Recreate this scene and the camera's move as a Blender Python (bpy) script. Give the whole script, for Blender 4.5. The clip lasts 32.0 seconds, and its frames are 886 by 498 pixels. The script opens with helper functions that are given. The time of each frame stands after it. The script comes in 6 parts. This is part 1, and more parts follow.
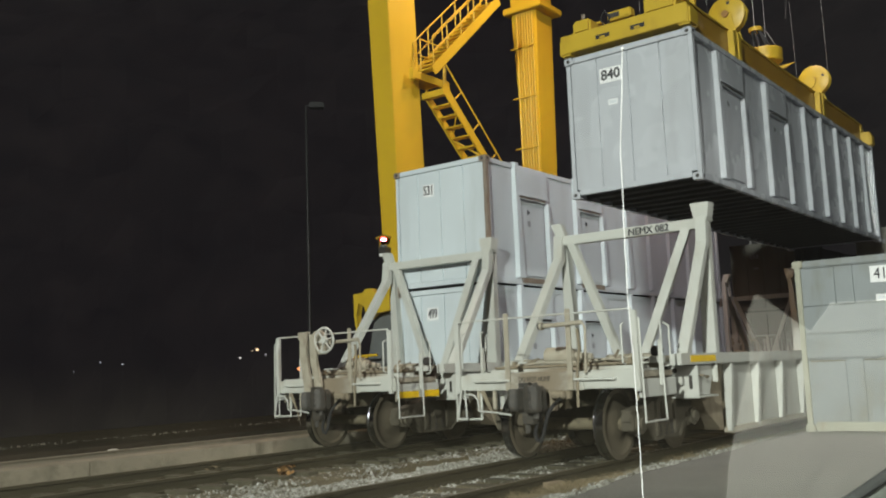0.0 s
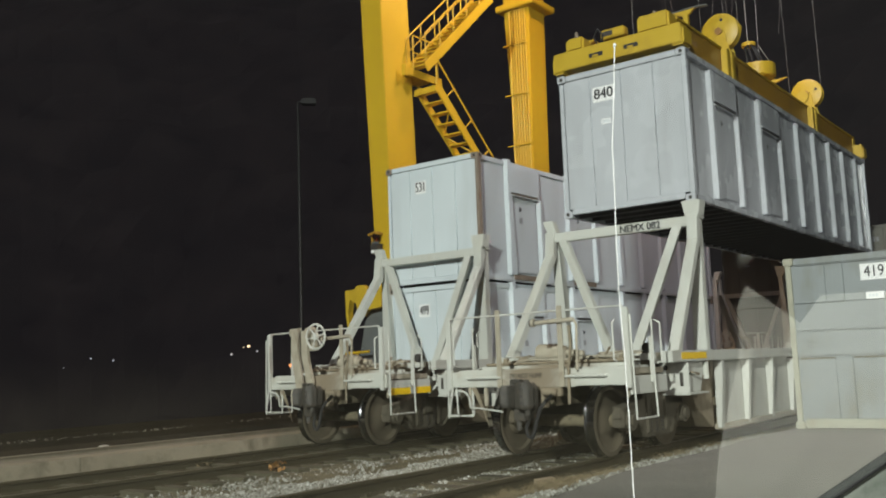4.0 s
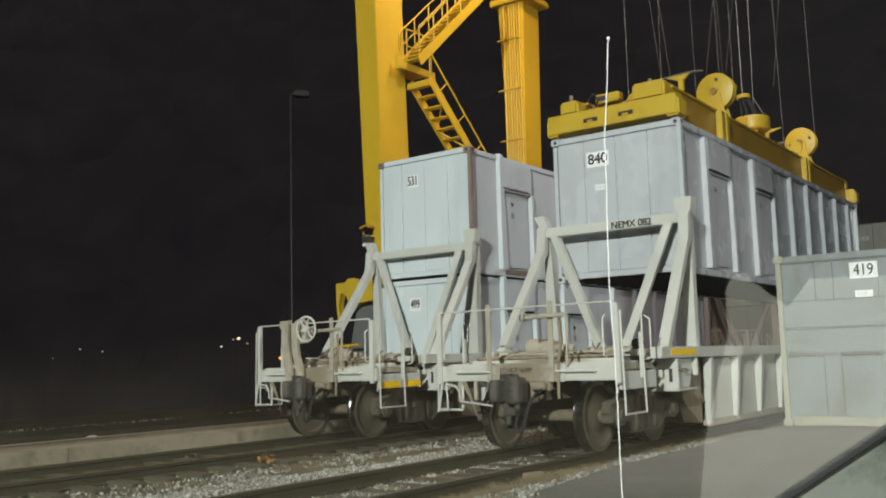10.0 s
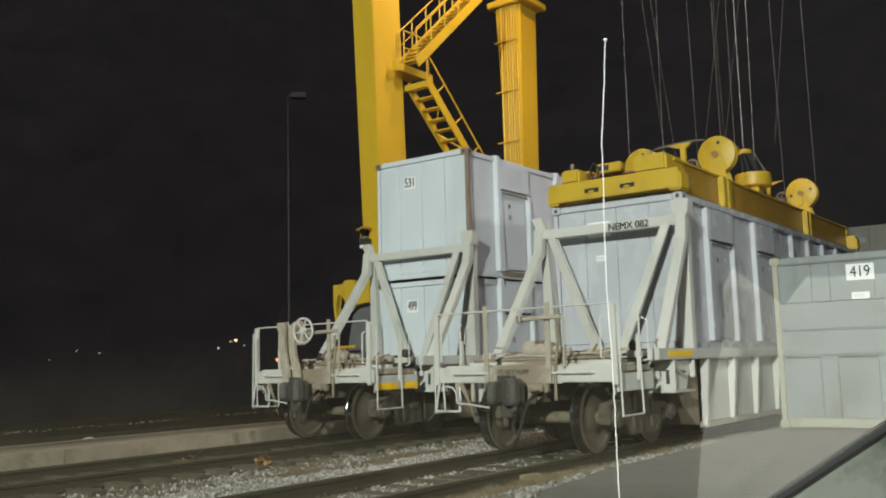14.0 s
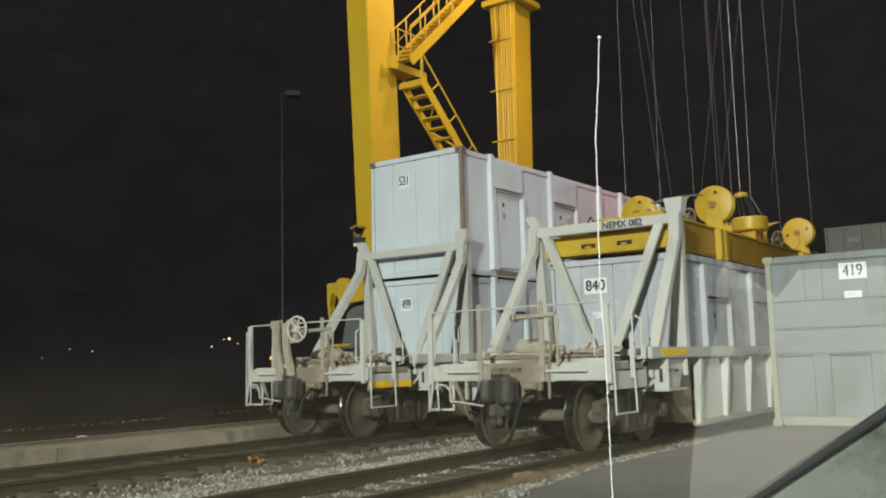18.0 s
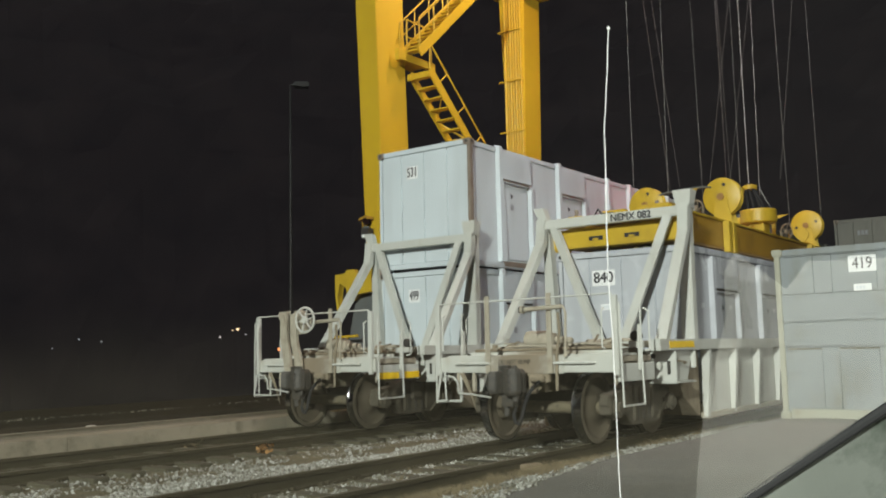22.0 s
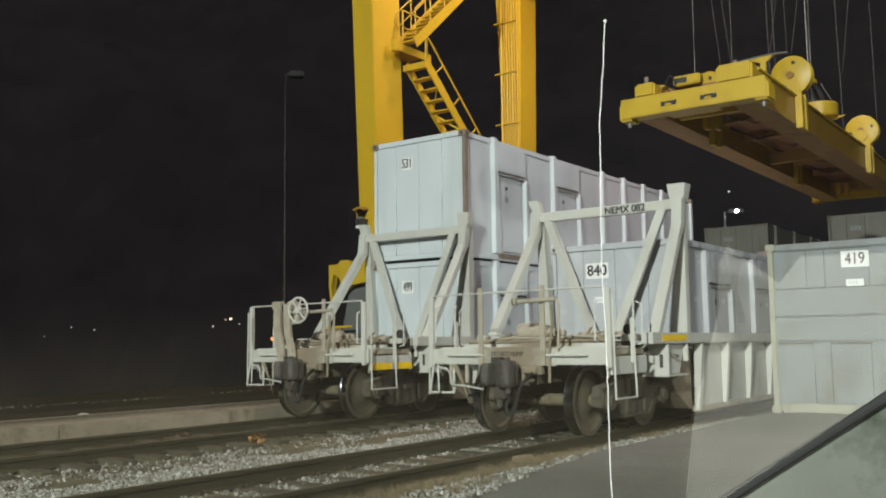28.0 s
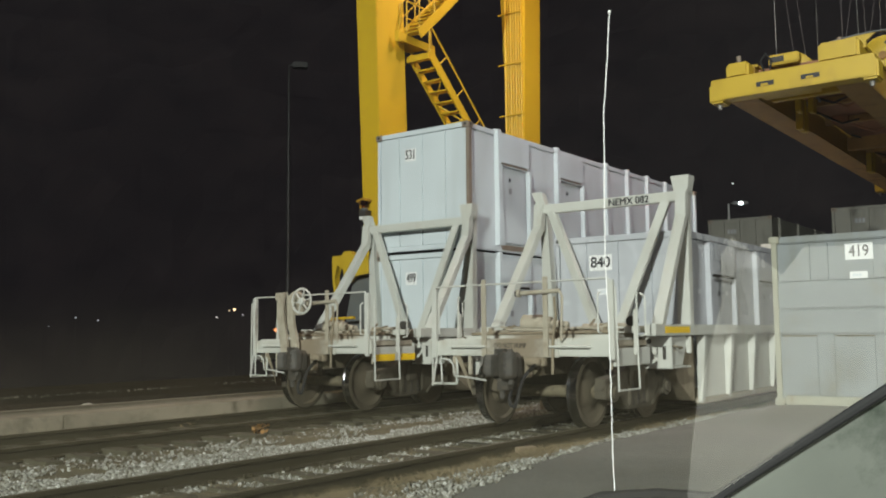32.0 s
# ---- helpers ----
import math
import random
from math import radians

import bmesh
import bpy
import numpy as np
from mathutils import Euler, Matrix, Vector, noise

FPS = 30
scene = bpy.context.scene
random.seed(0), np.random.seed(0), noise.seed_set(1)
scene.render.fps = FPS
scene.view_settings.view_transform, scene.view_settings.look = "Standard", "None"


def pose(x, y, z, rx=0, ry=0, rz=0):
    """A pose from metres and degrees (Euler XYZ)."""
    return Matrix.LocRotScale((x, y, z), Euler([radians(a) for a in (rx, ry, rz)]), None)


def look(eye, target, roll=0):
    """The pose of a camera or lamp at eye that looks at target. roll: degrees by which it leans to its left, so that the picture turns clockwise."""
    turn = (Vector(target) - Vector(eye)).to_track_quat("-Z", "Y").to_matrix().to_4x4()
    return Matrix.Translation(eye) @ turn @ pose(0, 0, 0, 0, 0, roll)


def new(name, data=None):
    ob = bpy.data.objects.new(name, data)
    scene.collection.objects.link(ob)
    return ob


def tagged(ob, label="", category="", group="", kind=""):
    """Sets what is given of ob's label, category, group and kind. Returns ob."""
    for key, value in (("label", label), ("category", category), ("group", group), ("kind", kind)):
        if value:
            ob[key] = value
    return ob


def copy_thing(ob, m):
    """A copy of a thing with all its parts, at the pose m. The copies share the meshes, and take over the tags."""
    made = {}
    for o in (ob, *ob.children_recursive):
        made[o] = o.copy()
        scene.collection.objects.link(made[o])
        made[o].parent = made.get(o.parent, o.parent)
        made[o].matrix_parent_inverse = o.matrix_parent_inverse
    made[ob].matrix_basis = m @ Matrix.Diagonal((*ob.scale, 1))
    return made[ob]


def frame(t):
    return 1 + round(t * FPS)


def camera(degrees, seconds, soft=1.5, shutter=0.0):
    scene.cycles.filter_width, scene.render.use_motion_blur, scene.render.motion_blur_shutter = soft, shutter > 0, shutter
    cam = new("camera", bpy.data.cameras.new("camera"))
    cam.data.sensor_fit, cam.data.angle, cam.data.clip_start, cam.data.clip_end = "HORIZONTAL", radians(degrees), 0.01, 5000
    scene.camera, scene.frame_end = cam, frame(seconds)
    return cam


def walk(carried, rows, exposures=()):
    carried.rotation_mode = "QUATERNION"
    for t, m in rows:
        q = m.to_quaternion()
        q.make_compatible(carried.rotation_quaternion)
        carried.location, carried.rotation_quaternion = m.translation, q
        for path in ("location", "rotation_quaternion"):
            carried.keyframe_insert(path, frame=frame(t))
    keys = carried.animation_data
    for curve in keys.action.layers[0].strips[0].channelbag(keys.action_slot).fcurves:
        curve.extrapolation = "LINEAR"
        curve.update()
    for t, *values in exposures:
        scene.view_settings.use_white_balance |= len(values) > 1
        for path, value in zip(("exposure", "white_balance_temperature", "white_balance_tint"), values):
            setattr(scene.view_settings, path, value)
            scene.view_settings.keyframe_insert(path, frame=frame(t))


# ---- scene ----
# camera: seconds, eye height, heading, pitch, lean (degrees)
cam = camera(51.78, 32.0, soft=1.95)
EYE_X, EYE_Y = 6.836, -14.152
PATH = [
    (0.0, 1.339, -37.854, 7.426, -2.195),
    (0.5, 1.338, -37.747, 7.495, -2.266),
    (1.0, 1.338, -37.610, 7.490, -2.272),
    (1.5, 1.337, -37.449, 7.463, -2.199),
    (2.0, 1.337, -37.320, 7.485, -2.095),
    (2.5, 1.336, -37.243, 7.479, -1.920),
    (3.0, 1.336, -37.220, 7.409, -1.867),
    (3.5, 1.336, -37.277, 7.328, -1.999),
    (5.5, 1.334, -37.444, 6.973, -2.183),
    (6.0, 1.334, -37.308, 6.972, -2.045),
    (6.5, 1.333, -37.214, 6.927, -1.925),
    (7.0, 1.332, -37.163, 6.870, -1.904),
    (7.5, 1.331, -37.091, 6.827, -1.878),
    (8.0, 1.330, -37.027, 6.766, -1.870),
    (8.5, 1.329, -36.977, 6.741, -1.820),
    (9.0, 1.328, -36.907, 6.787, -1.737),
    (9.5, 1.327, -36.860, 6.827, -1.643),
    (10.0, 1.327, -36.823, 6.850, -1.503),
    (10.5, 1.327, -36.770, 6.901, -1.414),
    (11.0, 1.327, -36.704, 6.983, -1.356),
    (11.5, 1.326, -36.677, 7.042, -1.283),
    (12.0, 1.326, -36.677, 7.059, -1.275),
    (12.5, 1.326, -36.687, 7.061, -1.280),
    (13.0, 1.326, -36.708, 7.050, -1.304),
    (13.5, 1.325, -36.683, 7.002, -1.386),
    (14.0, 1.325, -36.644, 6.957, -1.489),
    (14.5, 1.324, -36.589, 6.957, -1.557),
    (16.5, 1.322, -36.486, 6.853, -1.648),
    (17.0, 1.322, -36.401, 6.844, -1.544),
    (17.5, 1.321, -36.308, 6.828, -1.466),
    (18.0, 1.321, -36.261, 6.857, -1.445),
    (18.5, 1.320, -36.239, 6.882, -1.444),
    (19.0, 1.320, -36.223, 6.872, -1.433),
    (19.5, 1.320, -36.241, 6.818, -1.445),
    (20.0, 1.320, -36.303, 6.741, -1.470),
    (20.5, 1.320, -36.405, 6.596, -1.437),
    (21.0, 1.320, -36.538, 6.492, -1.265),
    (21.5, 1.320, -36.677, 6.428, -1.164),
    (22.0, 1.320, -36.780, 6.343, -1.232),
    (22.5, 1.320, -36.825, 6.213, -1.253),
    (23.0, 1.321, -36.825, 6.070, -1.173),
    (23.5, 1.320, -36.833, 5.935, -1.120),
    (24.0, 1.320, -36.806, 5.844, -1.116),
    (24.5, 1.320, -36.742, 5.815, -1.085),
    (25.0, 1.320, -36.669, 5.827, -1.077),
    (25.5, 1.320, -36.584, 5.870, -1.040),
    (27.5, 1.320, -36.481, 5.840, -0.833),
    (28.0, 1.320, -36.414, 5.801, -0.706),
    (28.5, 1.319, -36.360, 5.759, -0.629),
    (29.0, 1.319, -36.316, 5.699, -0.662),
    (29.5, 1.319, -36.273, 5.651, -0.700),
    (30.0, 1.319, -36.253, 5.587, -0.658),
    (30.5, 1.319, -36.239, 5.534, -0.592),
    (31.0, 1.319, -36.257, 5.481, -0.583),
    (31.5, 1.319, -36.403, 5.392, -0.588),
    (32.0, 1.319, -36.634, 5.269, -0.547),
]


def aim(z, heading, pitch, lean):
    h, p = radians(heading), radians(pitch)
    way = Vector((math.sin(h) * math.cos(p), math.cos(h) * math.cos(p), math.sin(p)))
    eye = Vector((EYE_X, EYE_Y, z))
    return look(eye, eye + way * 10, lean)


walk(cam, [(t, aim(*row)) for t, *row in PATH])

# ---- world and light ----
world = bpy.data.worlds.new("night_sky")
world.use_nodes = True
scene.world = world
wbg = world.node_tree.nodes["Background"]
wbg.inputs[0].default_value = (0.0104, 0.0079, 0.0100, 1)
wbg.inputs[1].default_value = 0.68


def lamp(name, kind, at, target, power, colour, size=1.0, cone=90):
    data = bpy.data.lights.new(name, kind)
    data.energy, data.color = power, colour
    if kind == "AREA":
        data.shape, data.size, data.size_y = "RECTANGLE", size, size * 0.6
    else:
        data.shadow_soft_size = size
        if kind == "SPOT":
            data.spot_size, data.spot_blend = radians(cone), 0.5
    ob = new(name, data)
    ob.matrix_world = look(at, target)
    return ob


# yard mast behind the camera, crane floodlights overhead (white over the load, sodium by the legs), a mast across the yard
lamp("mast_floodlight", "SPOT", (13, -45, 15), (-3, 2, 2), 112000, (0.93, 0.985, 0.915), 0.7, 48)
lamp("crane_floodlight", "SPOT", (0.95, 4.5, 15.5), (-5.0, 4.8, 1), 3600, (1.0, 0.86, 0.90), 0.35, 104)
lamp("leg_floodlight", "SPOT", (-3.9, 5.0, 16.2), (-7.4, 5.2, 8), 3200, (1.0, 0.66, 0.40), 0.3, 112)
lamp("yard_floodlight", "SPOT", (30, -10, 10), (1.5, -0.2, 0.3), 11500, (0.98, 0.97, 0.90), 0.6, 24)

# ---- materials ----


def nodes_of(m):
    m.use_nodes = True
    return m.node_tree.nodes, m.node_tree.links, m.node_tree.nodes["Principled BSDF"]


def paint(name, colour, rough=0.5, metal=0.0, vary=0.12, scale=3.0, stain=None, amount=0.35, streak=1.0, bump=0.08, bscale=60.0, spread=0.0, spec=0.5, speck=0.0):
    """Procedural surface: base colour, cloudy variation, stains (streak > 1 draws them out upright), fine relief."""
    m = bpy.data.materials.new(name)
    n, l, b = nodes_of(m)
    tc = n.new("ShaderNodeTexCoord")
    geo = n.new("ShaderNodeNewGeometry")
    nz = n.new("ShaderNodeTexNoise")
    nz.inputs["Scale"].default_value, nz.inputs["Detail"].default_value = scale, 6
    l.new(tc.outputs["Object"], nz.inputs["Vector"])
    lo = tuple(c * (1 - vary) for c in colour)
    hi = tuple(min(1, c * (1 + vary)) for c in colour)
    ramp = n.new("ShaderNodeMix")
    ramp.data_type = "RGBA"
    l.new(nz.outputs["Fac"], ramp.inputs["Factor"])
    ramp.inputs["A"].default_value, ramp.inputs["B"].default_value = (*lo, 1), (*hi, 1)
    out = ramp.outputs["Result"]
    if spread:
        oi = n.new("ShaderNodeObjectInfo")
        mr = n.new("ShaderNodeMapRange")
        mr.inputs["To Min"].default_value, mr.inputs["To Max"].default_value = 1 - spread, 1 + spread
        l.new(oi.outputs["Random"], mr.inputs["Value"])
        mul = n.new("ShaderNodeMix")
        mul.data_type, mul.blend_type = "RGBA", "MULTIPLY"
        mul.inputs["Factor"].default_value = 1
        l.new(out, mul.inputs["A"])
        l.new(mr.outputs["Result"], mul.inputs["B"])
        out = mul.outputs["Result"]
    if stain:
        mp = n.new("ShaderNodeMapping")
        mp.inputs["Scale"].default_value = (1, 1, 1 / streak)
        l.new(tc.outputs["Object"], mp.inputs["Vector"])
        n2 = n.new("ShaderNodeTexNoise")
        n2.inputs["Scale"].default_value, n2.inputs["Detail"].default_value, n2.inputs["Roughness"].default_value = scale * 1.7, 9, 0.68
        l.new(mp.outputs["Vector"], n2.inputs["Vector"])
        cr = n.new("ShaderNodeValToRGB")
        cr.color_ramp.elements[0].position, cr.color_ramp.elements[1].position = 0.50, 0.72
        cr.color_ramp.elements[1].color = (amount, amount, amount, 1)
        l.new(n2.outputs["Fac"], cr.inputs["Fac"])
        mx = n.new("ShaderNodeMix")
        mx.data_type = "RGBA"
        l.new(cr.outputs["Color"], mx.inputs["Factor"])
        l.new(out, mx.inputs["A"])
        mx.inputs["B"].default_value = (*stain, 1)
        out = mx.outputs["Result"]
    if speck:
        ns = n.new("ShaderNodeTexNoise")
        ns.inputs["Scale"].default_value, ns.inputs["Detail"].default_value, ns.inputs["Roughness"].default_value = 90, 3, 0.8
        l.new(tc.outputs["Object"], ns.inputs["Vector"])
        ms = n.new("ShaderNodeMapRange")
        ms.inputs["From Min"].default_value, ms.inputs["From Max"].default_value = 0.3, 0.7
        ms.inputs["To Min"].default_value, ms.inputs["To Max"].default_value = 1 - speck, 1 + speck
        l.new(ns.outputs["Fac"], ms.inputs["Value"])
        mk = n.new("ShaderNodeMix")
        mk.data_type, mk.blend_type = "RGBA", "MULTIPLY"
        mk.inputs["Factor"].default_value = 1
        l.new(out, mk.inputs["A"])
        l.new(ms.outputs["Result"], mk.inputs["B"])
        out = mk.outputs["Result"]
    l.new(out, b.inputs["Base Color"])
    nb = n.new("ShaderNodeTexNoise")
    nb.inputs["Scale"].default_value, nb.inputs["Detail"].default_value = bscale, 4
    l.new(tc.outputs["Object"], nb.inputs["Vector"])
    bp = n.new("ShaderNodeBump")
    bp.inputs["Strength"].default_value, bp.inputs["Distance"].default_value = bump, 0.02
    l.new(nb.outputs["Fac"], bp.inputs["Height"])
    l.new(bp.outputs["Normal"], b.inputs["Normal"])
    rr = n.new("ShaderNodeMapRange")
    rr.inputs["To Min"].default_value, rr.inputs["To Max"].default_value = max(0.05, rough - 0.12), min(1, rough + 0.12)
    l.new(nz.outputs["Fac"], rr.inputs["Value"])
    l.new(rr.outputs["Result"], b.inputs["Roughness"])
    b.inputs["Metallic"].default_value = metal
    b.inputs["Specular IOR Level"].default_value = spec
    return m


def glow(name, colour, strength):
    m = bpy.data.materials.new(name)
    n, l, b = nodes_of(m)
    b.inputs["Base Color"].default_value = (*colour, 1)
    b.inputs["Emission Color"].default_value = (*colour, 1)
    b.inputs["Emission Strength"].default_value = strength
    return m


def stone_mix(name):
    """Crushed stone: each loose piece takes its own tone, from dusty brown to pale limestone."""
    m = bpy.data.materials.new(name)
    n, l, b = nodes_of(m)
    geo, cr, nz = n.new("ShaderNodeNewGeometry"), n.new("ShaderNodeValToRGB"), n.new("ShaderNodeTexNoise")
    els = cr.color_ramp.elements
    els[0].color, els[1].color = (0.10, 0.092, 0.066, 1), (0.44, 0.44, 0.40, 1)
    for pos, col in ((0.3, (0.19, 0.185, 0.15, 1)), (0.75, (0.30, 0.30, 0.265, 1))):
        e = els.new(pos)
        e.color = col
    l.new(geo.outputs["Random Per Island"], cr.inputs["Fac"])
    nz.inputs["Scale"].default_value, nz.inputs["Detail"].default_value = 45, 5
    mul = n.new("ShaderNodeMix")
    mul.data_type, mul.blend_type = "RGBA", "OVERLAY"
    mul.inputs["Factor"].default_value = 0.6
    l.new(cr.outputs["Color"], mul.inputs["A"])
    l.new(nz.outputs["Fac"], mul.inputs["B"])
    l.new(mul.outputs["Result"], b.inputs["Base Color"])
    b.inputs["Roughness"].default_value = 0.85
    return m


BOX_BLUE = paint("pale_blue_grey_paint", (0.56, 0.62, 0.645), 0.66, 0, 0.07, 1.2, (0.30, 0.30, 0.29), 0.30, 7, 0.10, 14, spec=0.35)
BOX_GREY = paint("cool_grey_paint", (0.475, 0.498, 0.525), 0.27, 0, 0.08, 1.3, (0.27, 0.27, 0.27), 0.35, 7, 0.10, 12, spec=0.7)
BOX_DULL = paint("dark_brown_grey_paint", (0.185, 0.182, 0.155), 0.6, 0, 0.15, 1.1, (0.07, 0.06, 0.045), 0.6, 4, 0.12, 14)
BOX_OLD = paint("weathered_grey_paint", (0.232, 0.256, 0.258), 0.45, 0, 0.12, 1.1, (0.145, 0.142, 0.098), 0.75, 2.0, 0.12, 14)
RUSTY = paint("rusty_grey_steel", (0.22, 0.18, 0.14), 0.7, 0, 0.3, 6, (0.13, 0.07, 0.04), 0.8, 3, 0.3, 40)
OLD_EDGE = paint("yellowed_edge_paint", (0.335, 0.335, 0.262), 0.55, 0, 0.15, 4, (0.20, 0.14, 0.08), 0.6, 3, 0.2, 40)
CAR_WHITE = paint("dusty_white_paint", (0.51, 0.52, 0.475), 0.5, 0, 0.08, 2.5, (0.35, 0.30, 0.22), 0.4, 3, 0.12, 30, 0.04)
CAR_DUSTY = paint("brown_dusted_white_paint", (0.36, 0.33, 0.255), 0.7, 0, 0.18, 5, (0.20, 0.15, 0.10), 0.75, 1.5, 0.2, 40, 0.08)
DUST = paint("tan_brake_dust_on_paint", (0.225, 0.19, 0.13), 0.8, 0, 0.25, 5, (0.13, 0.10, 0.07), 0.8, 1.5, 0.25, 40, 0.08)


def dusted_end():
    """White paint under tan dust that is thrown up round the coupler and thins out towards the corners."""
    m = paint("dust_blown_white_paint", (0.50, 0.51, 0.46), 0.6, 0, 0.08, 2.5, (0.35, 0.30, 0.22), 0.5, 3, 0.15, 30)
    n, l, b = nodes_of(m)
    src = b.inputs["Base Color"].links[0].from_socket
    tc, sep, ab, nz, ad, mr, mx = n.new("ShaderNodeTexCoord"), n.new("ShaderNodeSeparateXYZ"), n.new("ShaderNodeMath"), n.new("ShaderNodeTexNoise"), n.new("ShaderNodeMath"), n.new("ShaderNodeMapRange"), n.new("ShaderNodeMix")
    l.new(tc.outputs["Object"], sep.inputs[0])
    ab.operation = "ABSOLUTE"
    l.new(sep.outputs["X"], ab.inputs[0])
    nz.inputs["Scale"].default_value, nz.inputs["Detail"].default_value, nz.inputs["Roughness"].default_value = 5, 7, 0.7
    l.new(tc.outputs["Object"], nz.inputs["Vector"])
    ad.operation = "MULTIPLY_ADD"
    l.new(nz.outputs["Fac"], ad.inputs[0])
    ad.inputs[1].default_value = 0.9
    l.new(ab.outputs[0], ad.inputs[2])
    mr.inputs["From Min"].default_value, mr.inputs["From Max"].default_value = 1.35, 0.62
    mr.inputs["To Min"].default_value, mr.inputs["To Max"].default_value = 0.0, 0.9
    mr.interpolation_type = "SMOOTHSTEP"
    l.new(ad.outputs[0], mr.inputs["Value"])
    mx.data_type = "RGBA"
    l.new(mr.outputs["Result"], mx.inputs["Factor"])
    l.new(src, mx.inputs["A"])
    mx.inputs["B"].default_value = (0.20, 0.155, 0.098, 1)
    l.new(mx.outputs["Result"], b.inputs["Base Color"])
    return m


CAR_END = dusted_end()
GRIME = paint("brake_dust_brown", (0.14, 0.12, 0.075), 0.85, 0, 0.3, 7, (0.05, 0.04, 0.03), 0.7, 1, 0.4, 50, 0.1)
WHEEL_RUST = paint("dusty_wheel_rust", (0.082, 0.068, 0.043), 0.85, 0, 0.25, 4, (0.06, 0.048, 0.03), 0.6, 1, 0.25, 30, 0.1)
TRUCK = paint("oily_truck_casting", (0.08, 0.07, 0.048), 0.8, 0, 0.3, 6, (0.045, 0.038, 0.028), 0.7, 1, 0.5, 40, 0.1)
HUB = paint("ochre_rust_hub", (0.28, 0.15, 0.04), 0.7, 0, 0.2, 8, (0.12, 0.07, 0.03), 0.5, 1, 0.3, 40)
ROPE_DARK = paint("dark_wire_rope", (0.10, 0.09, 0.085), 0.6, 0.2, 0.2, 30)
COUPLER = paint("oily_cast_steel", (0.045, 0.042, 0.034), 0.55, 0, 0.35, 9, (0.13, 0.10, 0.07), 0.5, 1, 0.5, 45)
DARK = paint("greasy_black_steel", (0.035, 0.032, 0.028), 0.6, 0, 0.35, 8, (0.09, 0.07, 0.05), 0.5, 1, 0.4, 40)
TREAD = paint("polished_tread_steel", (0.30, 0.31, 0.32), 0.15, 1, 0.1, 12, None, 0, 1, 0.03, 90)
LOCK_STEEL = paint("worn_lock_steel", (0.22, 0.21, 0.19), 0.5, 0.5, 0.2, 20)
YELLOW = paint("crane_yellow_paint", (0.56, 0.365, 0.018), 0.42, 0, 0.05, 0.8, (0.36, 0.20, 0.01), 0.25, 5, 0.05, 20)
YELLOW_WORN = paint("worn_spreader_yellow", (0.5, 0.34, 0.022), 0.45, 0, 0.10, 3, (0.22, 0.12, 0.02), 0.45, 2, 0.15, 30)
# grime, plus a darker tone painted in for the main beam's dimmer side
YELLOW_DIRTY_DIM = paint("grimy_dimmed_yellow_paint", (0.35, 0.20, 0.022), 0.40, 0, 0.2, 2.0, (0.16, 0.085, 0.02), 0.6, 1.5, 0.15, 30)
# browner tone for the spreader's lower flanges and cross members
SOFFIT = paint("brown_soffit_paint", (0.33, 0.20, 0.065), 0.7, 0, 0.25, 2.5, (0.09, 0.05, 0.025), 0.7, 1, 0.2, 40)
RED_OXIDE = paint("brown_underside_paint", (0.27, 0.125, 0.06), 0.7, 0, 0.25, 4, (0.08, 0.045, 0.03), 0.6, 1, 0.2, 40)
STICKER = paint("reflective_yellow", (0.86, 0.56, 0.012), 0.4, 0, 0.05, 8)
PLATE = paint("white_vinyl", (0.78, 0.79, 0.78), 0.5, 0, 0.03, 8)
PLATE_DULL = paint("dulled_white_vinyl", (0.58, 0.63, 0.66), 0.5, 0, 0.05, 8)
BLACK = paint("black_ink", (0.018, 0.018, 0.02), 0.5, 0, 0.1, 8)
STENCIL = paint("faded_brown_stencil", (0.06, 0.048, 0.035), 0.7, 0, 0.3, 20)
FADED = paint("faded_grey_ink", (0.28, 0.29, 0.30), 0.6, 0, 0.1, 8)
ROPE = paint("wire_rope_steel", (0.27, 0.265, 0.25), 0.5, 0.6, 0.2, 30)
RUBBER = paint("black_rubber", (0.014, 0.014, 0.014), 0.85, 0, 0.15, 10)
ASPHALT = paint("worn_asphalt", (0.215, 0.212, 0.183), 0.9, 0, 0.25, 1.1, (0.19, 0.18, 0.145), 0.7, 1, 1.0, 110, speck=0.65)
DIRT = paint("oily_brown_dirt", (0.118, 0.104, 0.056), 0.95, 0, 0.5, 2.4, (0.040, 0.037, 0.022), 0.85, 1, 1.0, 50, speck=0.7)
# far ground darker than the yard dirt, fading floodlight put into its colour
FARGROUND = paint("dimmed_far_ground", (0.036, 0.029, 0.021), 1.0, 0, 0.4, 0.5, (0.052, 0.045, 0.032), 0.6, 1, 0.8, 30, spec=0.0, speck=0.3)
STONE = stone_mix("pale_limestone_ballast")
CONCRETE = paint("dusty_concrete", (0.262, 0.236, 0.172), 0.88, 0, 0.3, 1.2, (0.085, 0.075, 0.05), 0.8, 1, 0.5, 60, speck=0.15)
RAILSTEEL = paint("rusty_rail_steel", (0.044, 0.038, 0.022), 0.85, 0, 0.25, 6, (0.04, 0.03, 0.018), 0.6, 1, 0.3, 60, spec=0.15)
RAILTOP = paint("rail_running_band", (0.10, 0.088, 0.058), 0.6, 0.3, 0.25, 6, None, 0, 1, 0.1, 60, spec=0.3)
MORTAR = paint("pale_mortar", (0.42, 0.40, 0.34), 0.9, 0, 0.15, 12)
RUNWAY_RAIL = paint("dusty_rail_steel", (0.17, 0.15, 0.11), 0.8, 0, 0.25, 6, (0.10, 0.08, 0.05), 0.6, 1, 0.2, 60)
